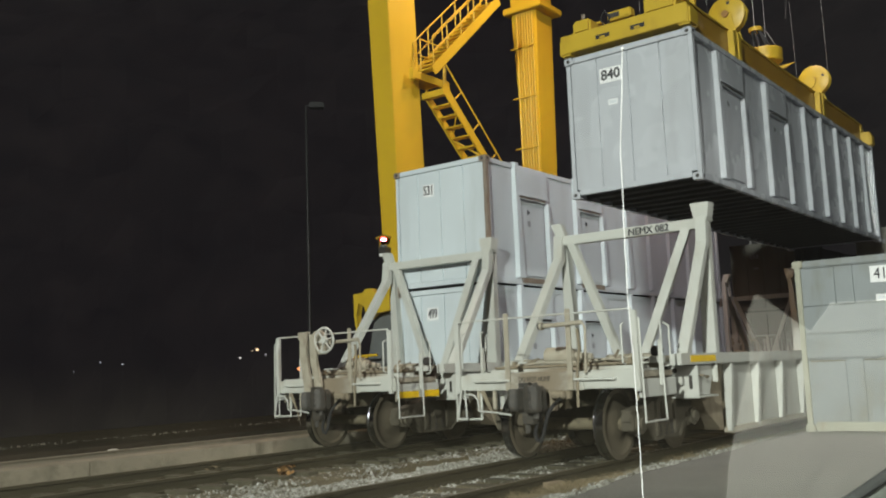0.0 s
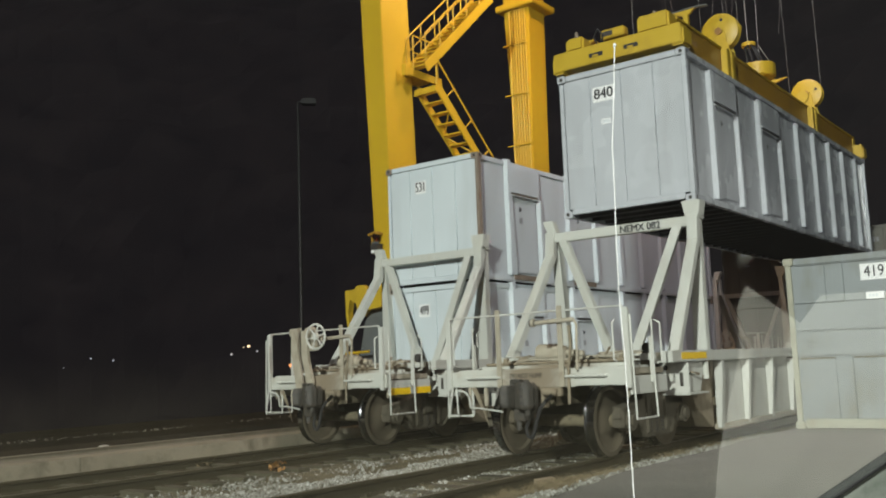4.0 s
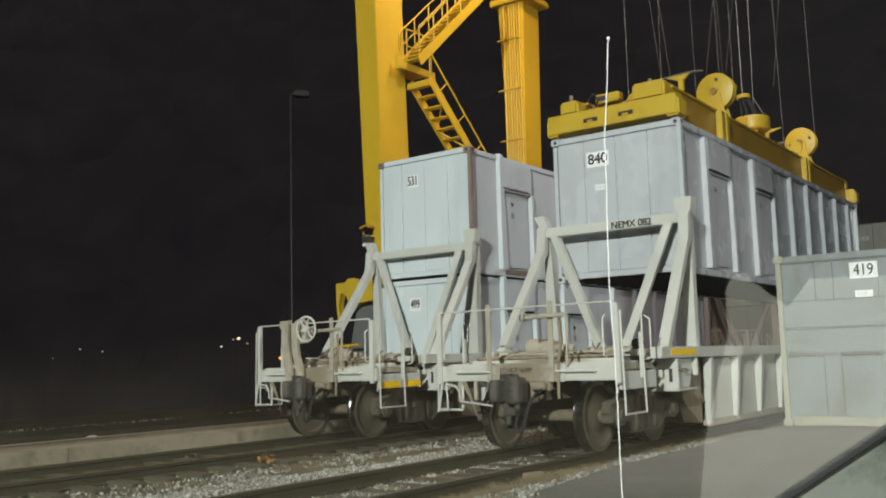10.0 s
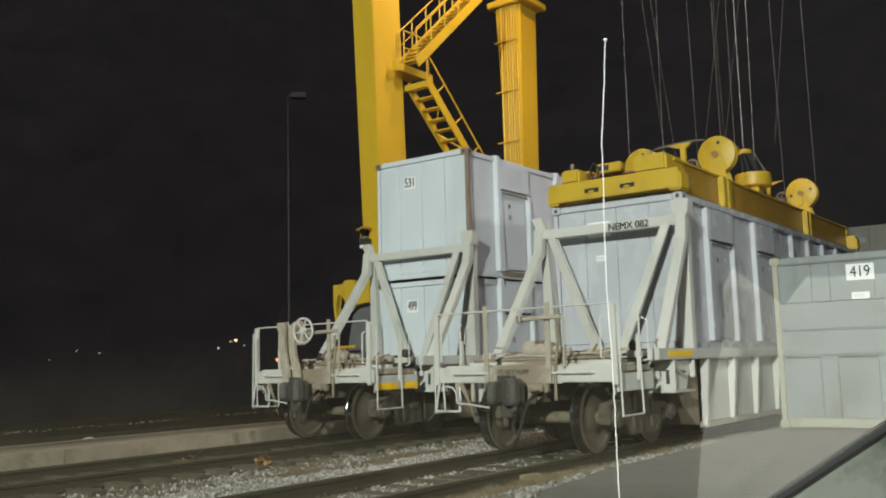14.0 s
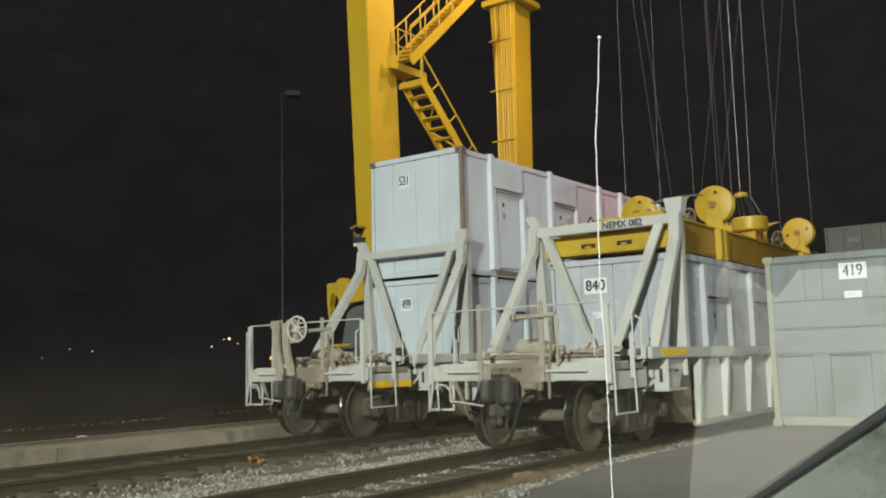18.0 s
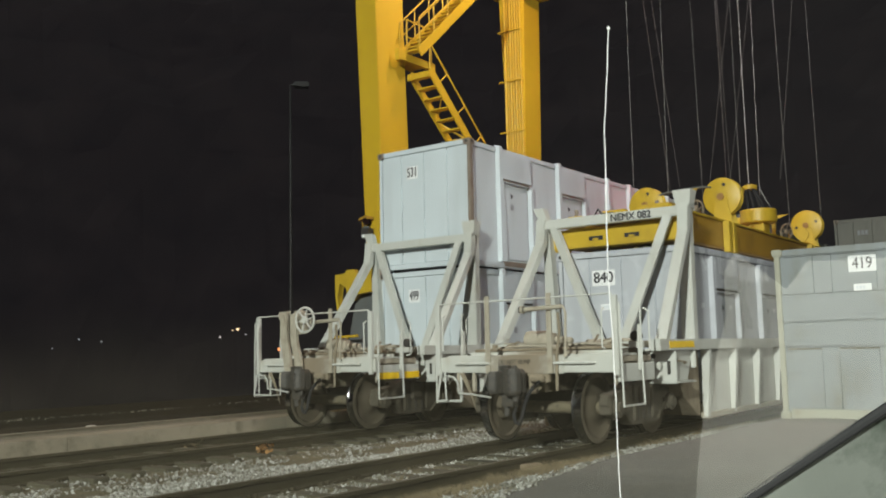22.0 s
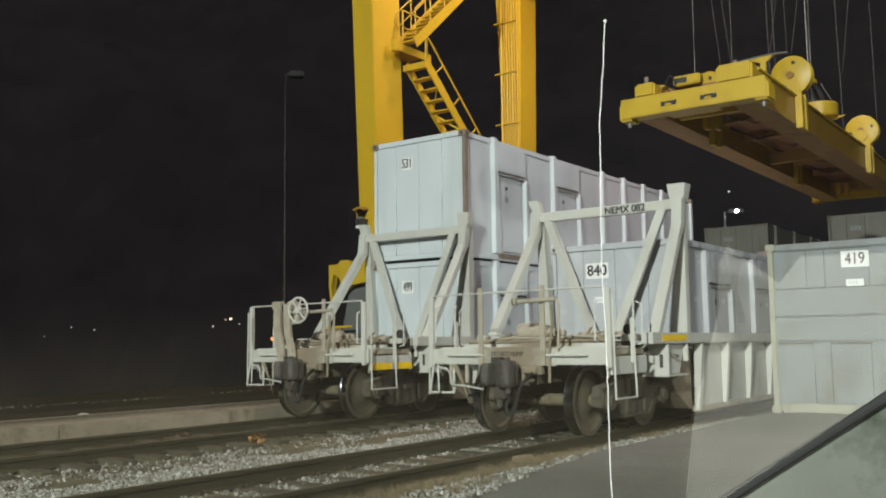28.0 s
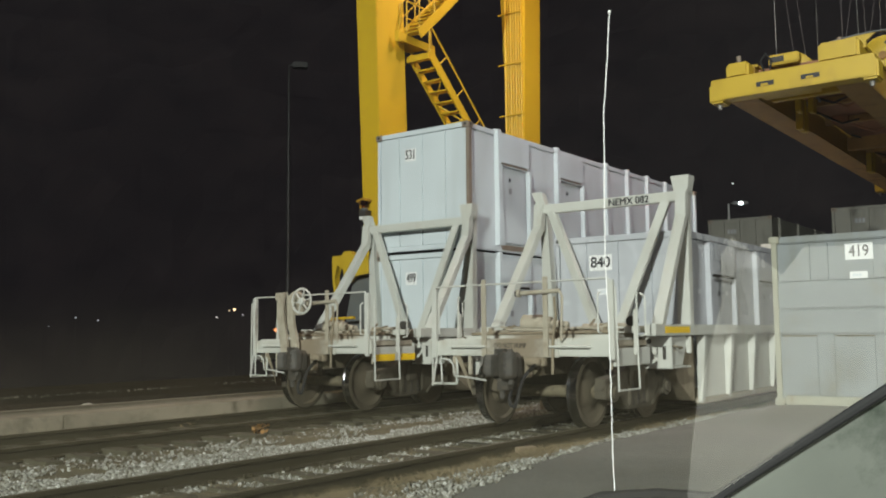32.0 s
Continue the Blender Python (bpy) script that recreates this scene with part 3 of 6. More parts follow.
def container(name, number, skin, edge, label, m, digits=0.17, plate=True, door=True, wide=True):
    """A 40-foot closed box. Local origin: middle of the near end at the bottom; it runs along +y."""
    th = thing(name, label, "container", m, "freight containers")
    hw, L, Hh = CON_W / 2, CON_L, CON_H
    key = skin.name + edge.name
    c = CONTAINER_MESHES.setdefault(key, {})

    def add(nm, make, mat, mm=None, lab="", bevel=0.006, parent=None):
        if nm not in c:
            c[nm] = mesh_of(nm, make(), mat, bevel)
        return part(nm.split("#")[0], c[nm], mat, parent or th, lab, mm)

    def front():
        # end wall pressed in four upright pans with steps between them
        bm = bm_new()
        poly = []
        edges = [-hw + 0.09, -0.60, 0.0, 0.60, hw - 0.09]
        for i in range(4):
            a, b = edges[i], edges[i + 1]
            poly += [(a, 0.078), (a + 0.004, 0.078), (a + 0.022, 0.050), (b - 0.008, 0.050), (b, 0.078)]
        poly = poly + [(edges[-1], 0.10), (edges[0], 0.10)]
        prism(bm, poly, "z", 0.16, Hh - 0.10)
        return bm

    add("end_wall", front, skin, bevel=0.003)
    add("end_wall", front, skin, pose(0, L, 0, 0, 0, 180), bevel=0.003)

    def end_rail():
        bm = bm_new()
        box(bm, -hw + 0.17, hw - 0.17, 0.005, 0.09, -0.05, 0.05)
        return bm

    for y, tz in ((0, 0), (L, 180)):
        add("end_rail", end_rail, skin, pose(0, y, Hh - 0.06, 0, 0, tz))
        add("end_rail", end_rail, skin, pose(0, y, 0.10, 0, 0, tz))

    def casting():
        bm = bm_new()
        box(bm, -0.081, 0.081, -0.089, 0.089, -0.059, 0.059)
        return bm

    def post():
        bm = bm_new()
        box(bm, 0.0, 0.076, -0.08, 0.03, 0.118, Hh - 0.118)
        return bm

    # dark discs on the solid castings, painting in the shade of their holes
    def hole():
        bm = bm_new()
        rod(bm, (0, -0.0895, 0), (0, -0.0915, 0), 0.034, 12)
        return bm

    def side_hole():
        bm = bm_new()
        rod(bm, (0.0815, 0, 0), (0.0835, 0, 0), 0.034, 12)
        return bm

    for sx in (-1, 1):
        for y in (0.089, L - 0.089):
            add("corner_post#%d" % (1 if edge is RUSTY and sx > 0 and y < 1 else 0), post, edge if (sx > 0 or edge is OLD_EDGE) else skin, pose(sx * (hw - 0.078), y, 0, 0, 0, 0 if sx > 0 else 180))
            for z in (0.059, Hh - 0.059):
                cst = add("corner_casting", casting, RUSTY if edge is not BOX_GREY else skin, pose(sx * (hw - 0.081), y, z), "steel corner casting")
                if y < 1:
                    add("casting_hole", hole, DARK, bevel=0, parent=cst)
                    if sx > 0:
                        add("casting_hole#side", side_hole, DARK, bevel=0, parent=cst)

    def side():
        bm = bm_new()
        box(bm, -0.02, 0.02, 0.17, L - 0.17, 0.10, Hh - 0.08)
        return bm

    def rail():
        bm = bm_new()
        box(bm, -0.04, 0.04, 0.178, L - 0.178, -0.055, 0.055)
        return bm

    for sx in (-1, 1):
        add("side_wall", side, skin, pose(sx * (hw - 0.10), 0, 0), bevel=0)
        add("top_rail", rail, skin, pose(sx * (hw - (0.045 if skin is BOX_GREY else 0.10)), 0, Hh - 0.07), bevel=0.01)
        add("bottom_rail", rail, skin, pose(sx * (hw - 0.055), 0, 0.075), bevel=0.01)
        for i in range(9):
            low = door and i in (1, 3)
            add("rib#low" if low else "rib", (lambda: rib_bm(0.086, 0.20, 0.16, 1.86)) if low else (lambda: rib_bm(0.088, 0.26, 0.16, Hh + (-0.12 if skin is BOX_GREY else 0.022))), skin, pose(sx * (hw - 0.088), 1.06 + i * 1.252, 0, 0, 0, 0 if sx > 0 else 180), bevel=0.006)

    def roof():
        bm = bm_new()
        box(bm, -hw + 0.1, hw - 0.1, 0.1, L - 0.1, Hh - 0.06, Hh - 0.025)
        for i in range(9):
            y = 1.06 + i * 1.252
            box(bm, -hw + 0.1, hw - 0.1, y - 0.06, y + 0.06, Hh - 0.026, Hh - 0.005)
        return bm

    def floor():
        bm = bm_new()
        box(bm, -hw + 0.1, hw - 0.1, 0.1, L - 0.1, 0.09, 0.13)
        for i in range(24):
            y = 0.4 + i * 0.495
            box(bm, -hw + 0.1, hw - 0.1, y - 0.03, y + 0.03, 0.03, 0.09)
        return bm

    add("roof", roof, skin, bevel=0)
    add("underframe", floor, DARK, bevel=0)
    # loading hatches between the first ribs of the near side
    if door:
        def panel():
            bm = bm_new()
            box(bm, 0, 0.03, 0, 0.97, 0.22, 1.86)
            return bm

        def frame_bar():
            bm = bm_new()
            box(bm, -0.02, 0.075, -0.05, 1.02, 1.865, 1.905)
            return bm

        def gutter():
            bm = bm_new()
            box(bm, -0.02, 0.085, -0.03, 1.0, 1.84, 1.858)
            box(bm, -0.02, 0.088, -0.05, 1.02, 1.91, 1.935)
            return bm

        def jamb():
            bm = bm_new()
            box(bm, 0, 0.06, -0.045, 0, 0.2, 1.87)
            return bm

        def lintel():
            bm = bm_new()
            box(bm, 0, 0.076, -0.06, 1.10, 1.90, 2.46)
            return bm

        for k, y in enumerate((1.24, 3.74)):
            d = add("hatch_door", panel, skin, pose(hw - 0.078, y, 0), "flush side hatch door", 0.008)
            add("door_header", frame_bar, RUSTY if edge is RUSTY else DARK, bevel=0.006, parent=d)
            add("door_gutter", gutter, skin, bevel=0.004, parent=d)
            add("door_jamb", jamb, skin, bevel=0.006, parent=d)
            add("door_sign", lambda: sign_bm(False), FADED, pose(0.032, 0.36, 1.52), "faded hatch sign", 0, d)
            add("door_arrow", lambda: sign_bm(True), BLACK, pose(0.032, 0.36, 1.52), "black arrow mark", 0, d)
            # rust stain on the bottom rail, built as a thin plate
            if edge is RUSTY:
                add("door_sill", lambda: rust_patch_bm(), RUSTY, pose(hw - 0.012, y, 0), "rusty sill below the hatch", 0.01)
            add("lintel_panel", lintel, skin, pose(hw - 0.079, y, 0), bevel=0.01)
    if number:
        x, z = (-0.33, CON_H - 0.467) if wide else (-0.30, CON_H - 0.515)
        if plate:
            pb, pw = bm_new(), 0.215 if wide else 0.150
            box(pb, -pw, pw, -0.0015, 0.0015, -0.135, 0.135)
            pl = part("number_plate", pb, PLATE, th, "white number plate", pose(x, 0.046, z))
            lettering("number", number, digits, BLACK, pl, pose(0, -0.005, 0), 0.36 if wide else 0.235, "black numerals", 0.030 if wide else 0.022)
        sb = bm_new()
        box(sb, -0.09, 0.09, -0.0015, 0.0015, -0.05, 0.05)
        sp = part("small_placard", sb, PLATE if wide else skin, th, "small placard", pose(x + 0.02, 0.046, z - (0.50 if wide else 0.24)))
        gb = bm_new()
        for k in range(4):
            box(gb, -0.065 + k * 0.035, -0.040 + k * 0.035, -0.004, -0.002, -0.03, 0.03)
        part("print_bars", gb, PLATE_DULL, sp)
    return th


def rust_patch_bm():
    bm = bm_new()
    box(bm, -0.03, 0.006, -0.06, 1.03, 0.05, 0.17)
    return bm


def sign_bm(arrow):
    bm = bm_new()
    if arrow:
        prism(bm, [(-0.05, 0.0), (0.06, 0.06), (-0.05, 0.12)], "x", 0, 0.003)
    else:
        box(bm, 0, 0.003, -0.06, 0.06, -0.24, -0.12)
    return bm


CON_L = CAR_L
CONTAINER_MESHES = {}
SEAT = 0.378      # floor of the car's well
box840 = container("freight_container", "840", BOX_GREY, BOX_GREY, "grey steel container with side ribs and numeral 840", pose(0, 0, 4.277 - CON_H), 0.18)
container("freight_container", "531", BOX_BLUE, RUSTY, "pale blue-grey container stacked on another, rusty corners", pose(-GAP, STAG, SEAT + CON_H + 0.006), 0.20, wide=False)
container("freight_container", "499", BOX_BLUE, BOX_BLUE, "pale blue-grey container sitting low in a well car", pose(-GAP, STAG, SEAT), 0.19, wide=False)
for cx, cy in ((0, 0), (-GAP, STAG)):
    for z, nm in ((SEAT, ""), (SEAT + CON_H + 0.006, "bars")):
        c = container("freight_container", "", BOX_DULL, BOX_DULL, "dull brown-grey container on the next rail car", pose(cx, cy + PITCH, z), 0.17, False)
        if nm:
            gb = bm_new()
            for k in range(3):
                box(gb, -0.16 + k * 0.12, -0.07 + k * 0.12, -0.002, 0.002, -0.08, 0.08)
            part("print_bars", gb, FADED, c, "", pose(-0.30, 0.022, CON_H - 0.5))
            gb = bm_new()
            box(gb, -0.1, 0.1, -0.002, 0.002, -0.04, 0.04)
            part("print_bars", gb, FADED, c, "", pose(-0.25, 0.022, CON_H - 0.95))


def open_top_box(m):
    """The weathered container on the paving: framed end with two lower doors and a banded upper wall."""
    th = thing("freight_container", "weathered grey container with yellowed edges on the paving", "container", m, "freight containers")
    W, Hh, L = 2.438, 2.743, 12.192

    def add(nm, mat, *b, bevel=0.01, lab=""):
        bm = bm_new()
        for q in b:
            box(bm, *q)
        return part(nm, bm, mat, th, lab, bevel=bevel)

    add("end_wall", BOX_OLD, (0.06, W - 0.06, 0.05, 0.09, 0.1, Hh - 0.1), bevel=0)
    for x0, x1 in ((0, 0.085), (W - 0.085, W)):
        add("corner_post", OLD_EDGE, (x0, x1, 0, 0.14, 0.11, Hh - 0.11), lab="yellowed corner post")
        for z in (0, Hh - 0.118):
            for y in (0, L - 0.18):
                xx = x0 - 0.03 if x0 == 0 else x0 - 0.04
                add("corner_casting", OLD_EDGE, (xx, xx + 0.16, y - 0.02, y + 0.16, z, z + 0.118), bevel=0.015)
    add("top_beam", BOX_OLD, (0.13, W - 0.13, 0.0, 0.11, Hh - 0.13, Hh - 0.01), bevel=0.02)
    add("bottom_beam", OLD_EDGE, (0.13, W - 0.13, -0.01, 0.11, 0.005, 0.16), bevel=0.02)
    add("band", BOX_OLD, (0.085, W - 0.085, 0.004, 0.055, 1.545, 1.985), bevel=0.022)
    add("band", BOX_OLD, (0.085, W - 0.085, 0.000, 0.055, 1.145, 1.525), bevel=0.022)
    for x0, x1 in ((0.10, 0.60), (0.62, 0.88), (0.90, 1.54), (1.56, 1.82), (1.84, 2.34)):
        add("upper_panel", BOX_OLD, (x0, x1, 0.02 if x1 - x0 > 0.4 else 0.008, 0.055, 2.0, Hh - 0.14), bevel=0.006)
    for x0, x1 in ((0.12, 0.66), (0.93, 1.51), (1.78, 2.32)):
        add("lower_panel", BOX_OLD, (x0, x1, 0.03, 0.055, 0.17, 1.10), bevel=0.004)
    for x0, x1 in ((0.67, 0.92), (1.52, 1.77)):
        add("stile", BOX_OLD, (x0, x1, 0.012, 0.055, 0.165, 1.14), bevel=0.01)
    for x0, x1 in ((0.12, 0.66), (0.93, 1.51), (1.78, 2.32)):
        add("panel_lip", GRIME, (x0, x1, 0.022, 0.055, 1.105, 1.125), bevel=0.003)
    for x0 in (0.03, W - 0.07):
        add("side_wall", BOX_OLD, (x0, x0 + 0.04, 0.14, L - 0.14, 0.1, Hh - 0.05), bevel=0)
        for i in range(9):
            xx = x0 - 0.05 if x0 < 1 else x0 + 0.035
            add("rib", BOX_OLD, (xx, xx + 0.06, 1.0 + i * 1.25, 1.14 + i * 1.25, 0.15, Hh - 0.06))
    add("end_wall", BOX_OLD, (0.06, W - 0.06, L - 0.09, L - 0.05, 0.1, Hh - 0.1), bevel=0)
    add("roof", BOX_OLD, (0.06, W - 0.06, 0.1, L - 0.1, Hh - 0.12, Hh - 0.06), bevel=0)
    pb = bm_new()
    box(pb, -0.205, 0.205, -0.0015, 0.0015, -0.128, 0.128)
    pl = part("number_plate", pb, PLATE, th, "white number plate", pose(1.345, 0.016, 2.43))
    lettering("number", "419", 0.175, BLACK, pl, pose(0, -0.005, 0), 0.29, "black numerals", 0.008)
    sb = bm_new()
    box(sb, -0.13, 0.13, -0.0015, 0.0015, -0.055, 0.055)
    sp = part("small_placard", sb, PLATE, th, "small white placard", pose(1.33, 0.009, 2.06))
    gb = bm_new()
    for k in range(3):
        box(gb, -0.09 + k * 0.05, -0.06 + k * 0.05, -0.004, -0.002, -0.02, 0.02)
    part("print_bars", gb, PLATE_DULL, sp)
    return th


open_top_box(pose(2.22, 1.13, 0.105))

# ---- rail cars ----


WR = 0.482     # wheel radius


def wheel_mesh():
    bm = bm_new()
    prof = [(-0.085, 0.06), (-0.085, 0.12), (-0.07, 0.15), (-0.040, 0.21), (-0.035, 0.36), (-0.060, 0.405), (-0.072, 0.418), (-0.072, WR - 0.008), (-0.068, 0.486), (0.044, 0.482), (0.050, 0.486), (0.055, 0.504), (0.061, 0.511), (0.070, 0.511), (0.078, 0.495), (0.078, 0.43), (0.045, 0.40), (0.028, 0.20), (0.09, 0.165), (0.10, 0.10)]
    lathe(bm, [(h, r) for h, r in prof], 44, Matrix.Identity(4))
    me = mesh_of("wheel", bm, WHEEL_RUST, smooth=True)
    me.materials.append(TREAD)
    for p in me.polygons:
        r = [math.hypot(me.vertices[i].co.x, me.vertices[i].co.y) for i in p.vertices]
        if min(r) > 0.475:
            p.material_index = 1
    return me


def sideframe_mesh():
    """Cast side frame of a freight truck in the yz plane."""
    bm = bm_new()
    poly = [(-1.12, 0.52), (-1.08, 0.66), (-0.62, 0.70), (-0.40, 0.80), (0.40, 0.80), (0.62, 0.70), (1.08, 0.66), (1.12, 0.52), (0.72, 0.50), (0.42, 0.24), (-0.42, 0.24), (-0.72, 0.50)]
    prism(bm, poly, "x", -0.07, 0.07)
    # flanges along the chords, column guides and pedestal jaws
    for s in (-1, 1):
        beam(bm, (0, s * 1.06, 0.655), (0, s * 0.60, 0.715), 0.20, 0.035)
        beam(bm, (0, s * 0.60, 0.715), (0, s * 0.38, 0.81), 0.20, 0.035)
        beam(bm, (0, s * 0.74, 0.49), (0, s * 0.42, 0.235), 0.20, 0.035)
        box(bm, 0.05, 0.10, s * 0.30 - 0.05, s * 0.30 + 0.05, 0.28, 0.78)
        box(bm, -0.09, 0.09, s * 1.03 - 0.05, s * 1.03 + 0.05, 0.40, 0.62)
        box(bm, -0.09, 0.09, s * 0.72 - 0.04, s * 0.72 + 0.04, 0.36, 0.56)
    box(bm, -0.10, 0.10, -0.42, 0.42, 0.22, 0.255)
    box(bm, -0.10, 0.10, -0.40, 0.40, 0.795, 0.825)
    return mesh_of("side_frame", bm, TRUCK, 0.014)


def box_mesh(nm, mat, *b, bevel=0.01):
    bm = bm_new()
    for q in b:
        box(bm, *q)
    return mesh_of(nm, bm, mat, bevel)


def rail_car(m, label, mark=None, handwheel=False, back=0.0, lift=0.0, fore=0.0, span=1.42):
    """Well car with a truss bulkhead at each end. Local: y = 0 at the near end of the load, z = 0 on the rail.
    back and lift set the bulkhead, fore the bolster boxes, span the half width of the end platform."""
    car = thing("well_car", label, "rail car", m, "rail cars")
    L = CAR_L
    ends = (Matrix.Identity(4), pose(0, L, 0, 0, 0, 180))

    def add(nm, mat, build, parent=None, lab="", bevel=0.01, both=True, smooth=False, ends_=None):
        bm = bm_new()
        build(bm)
        me = mesh_of(nm, bm, mat, bevel, smooth)
        obs = [part(nm, me, mat, parent or car, lab, e) for e in (ends if both else ends[:1])]
        return obs[0]

    # well: side walls, sills, posts and floor
    for sx in (-1, 1):
        def wall(bm):
            box(bm, sx * 1.33 - 0.02, sx * 1.33 + 0.02, 0.05, L - 0.05, 0.22, 1.26)
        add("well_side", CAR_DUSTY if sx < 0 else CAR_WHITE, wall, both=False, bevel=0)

        def sill(bm):
            box(bm, sx * 1.42 - 0.085, sx * 1.42 + 0.085, -1.95, L + 1.95, 1.25, 1.415)
        add("side_sill", CAR_WHITE, sill, both=False, lab="white side sill")

        def low(bm):
            box(bm, sx * 1.35 - 0.07, sx * 1.35 + 0.07, 0.0, L, 0.17, 0.26)
        add("bottom_chord", CAR_DUSTY, low, both=False)
        post = bm_new()
        prism(post, [(0.03, 1.25), (0.16, 1.25), (0.16, 1.05), (0.09, 0.2), (0.03, 0.2)] if sx > 0 else [(-0.03, 1.25), (-0.16, 1.25), (-0.16, 1.05), (-0.09, 0.2), (-0.03, 0.2)], "y", -0.055, 0.055)
        pm = mesh_of("side_post", post, CAR_WHITE, 0.008)
        for i in range(11):
            part("side_post", pm, CAR_WHITE, car, "", pose(sx * 1.33, 0.0 + i * 1.219, 0))
    for i in range(14):
        y = 0.3 + i * (L - 0.6) / 13
        part("cross_bearer", box_mesh("cross_bearer", GRIME, (-1.31, 1.31, y - 0.08, y + 0.08, 0.24, SEAT - 0.004)), GRIME, car)
    add("well_end_plate", DUST, lambda bm: prism(bm, [(-0.14, 0.22), (-0.04, 0.22), (-0.04, 1.25), (-0.55, 1.25), (-0.95, 0.92), (-0.72, 0.55)], "x", -1.3, 1.3), lab="tan dusted sloping end plate")
    # end frame
    add("end_sill", CAR_END, lambda bm: box(bm, -1.46, 1.46, -3.22, -3.10, 0.99, 1.21), lab="dusty white end sill")
    add("centre_sill", GRIME, lambda bm: box(bm, -0.33, 0.33, -3.18, -0.1, 0.72, 1.14))
    for sx in (-1, 1):
        # bar handles pressed on the end sill
        add("sill_handle", CAR_WHITE, lambda bm: pipe(bm, [(sx * 0.52, -3.215, 1.12), (sx * 0.54, -3.27, 1.12), (sx * 1.12, -3.27, 1.12), (sx * 1.14, -3.215, 1.12)], 0.02), bevel=0)
        add("deck_beam", CAR_DUSTY, lambda bm: box(bm, sx * 1.36 - 0.05, sx * 1.36 + 0.05, -3.10, -2.06, 1.12, 1.20))
        add("bolster_box", CAR_WHITE, lambda bm: (prism(bm, [(-1.37 - fore, 1.245), (-0.57, 1.245), (-0.80, 0.80), (-1.37 - fore, 0.80)], "x", sx * 1.27 - 0.15, sx * 1.27 + 0.15), box(bm, sx * 1.27 - 0.23, sx * 1.27 + 0.23, -1.41 - fore, -1.36 - fore, 0.80, 1.245)), lab="white bolster box with slots")
        add("bolster_foot", CAR_WHITE, lambda bm: box(bm, sx * 1.27 - 0.26, sx * 1.27 + 0.26, -1.47 - fore, -0.72, 0.77, 0.80))
        add("bolster_rib", CAR_WHITE, lambda bm: box(bm, sx * 1.46 - 0.04, sx * 1.46 + 0.04, -0.66, -0.62, 0.98, 1.245))
        add("release_rod", DUST, lambda bm: pipe(bm, [(sx * 1.42, -1.25, 1.10), (sx * 1.50, -1.22, 1.09), (sx * 1.50, -1.0, 1.07), (sx * 1.44, -0.98, 1.05)], 0.014), bevel=0)

        # dark disc and plate painted in for the shade inside the box's openings
        def slots(bm):
            rod(bm, (sx * 1.15, -1.405 - fore, 1.17), (sx * 1.15, -1.413 - fore, 1.17), 0.042, 14)
            box(bm, sx * 1.39 - 0.028, sx * 1.39 + 0.028, -1.413 - fore, -1.40 - fore, 0.90, 1.10)
        add("slot", DARK, slots, bevel=0.003)
        # reflective stickers
        if mark:
            add("reflector", STICKER, lambda bm: box(bm, sx * 1.507 - 0.003, sx * 1.507 + 0.003, -1.62, -0.70, 1.29, 1.385), lab="yellow reflective strip", bevel=0)
        else:
            add("yellow_panel", STICKER, lambda bm: (box(bm, sx * 1.462 - 0.003, sx * 1.462 + 0.003, -3.12, -2.62, 0.865, 0.975), box(bm, sx * 1.462 - 0.003, sx * 1.462 + 0.003, -2.46, -2.06, 0.865, 0.975)), lab="yellow reflective panels", bevel=0)
        add("panel_backing", CAR_WHITE, lambda bm: box(bm, sx * 1.44 - 0.018, sx * 1.44 + 0.018, -3.16, -2.06, 0.86, 1.10))
        add("corner_bracket", CAR_DUSTY, lambda bm: prism(bm, [(-3.1, 1.10), (-2.9, 1.10), (-3.1, 0.80)], "x", sx * 1.36 - 0.02, sx * 1.36 + 0.02))
        # truss bulkhead
        add("bulkhead_post", CAR_WHITE, lambda bm: prism(bm, [(sx * x, z + lift) for x, z in ((1.12, 1.40 - lift), (1.34, 1.40 - lift), (1.35, 3.56), (1.25, 3.56), (1.21, 3.15), (1.15, 2.1))][::sx], "y", -0.24 + back, -0.08 + back), lab="tapered white bulkhead post")
        add("front_strut", CAR_WHITE, lambda bm: beam(bm, (sx * 1.40, -1.63 + back * 0.5, 1.38), (sx * 1.305, -0.36 + back, 3.16 + lift), 0.165, 0.14), lab="sloping white strut")
        add("strut_knee", CAR_WHITE, lambda bm: beam(bm, (sx * 1.305, -0.38 + back, 3.10 + lift), (sx * 1.305, -0.32 + back, 3.56 + lift), 0.17, 0.15))

        def cap(bm):
            # funnel-shaped head on one side, a plate that leans outwards on the other
            rings = ((1.30, 0.115, 0.11, 3.54), (1.30, 0.155, 0.13, 3.785)) if sx > 0 else ((-1.275, 0.085, 0.08, 3.54), (-1.37, 0.10, 0.08, 3.775))
            vs = [[bm.verts.new((c + u * w, -0.27 + back + v * d, z + lift)) for u, v in ((-1, -1), (1, -1), (1, 1), (-1, 1))] for c, w, d, z in rings]
            bm.faces.new(vs[0][::-1])
            bm.faces.new(vs[1])
            for i in range(4):
                bm.faces.new((vs[0][i], vs[0][(i + 1) % 4], vs[1][(i + 1) % 4], vs[1][i]))
        add("guide_cap", CAR_WHITE, cap, lab="flared white guide cap")
        add("diagonal_brace", CAR_WHITE, lambda bm: beam(bm, ((1.03 if sx > 0 else -1.085), -0.30 + back, 3.42 + lift), ((0.20 if sx > 0 else -0.20), -0.42 + back, 1.38), 0.12, 0.145), lab="white diagonal brace")
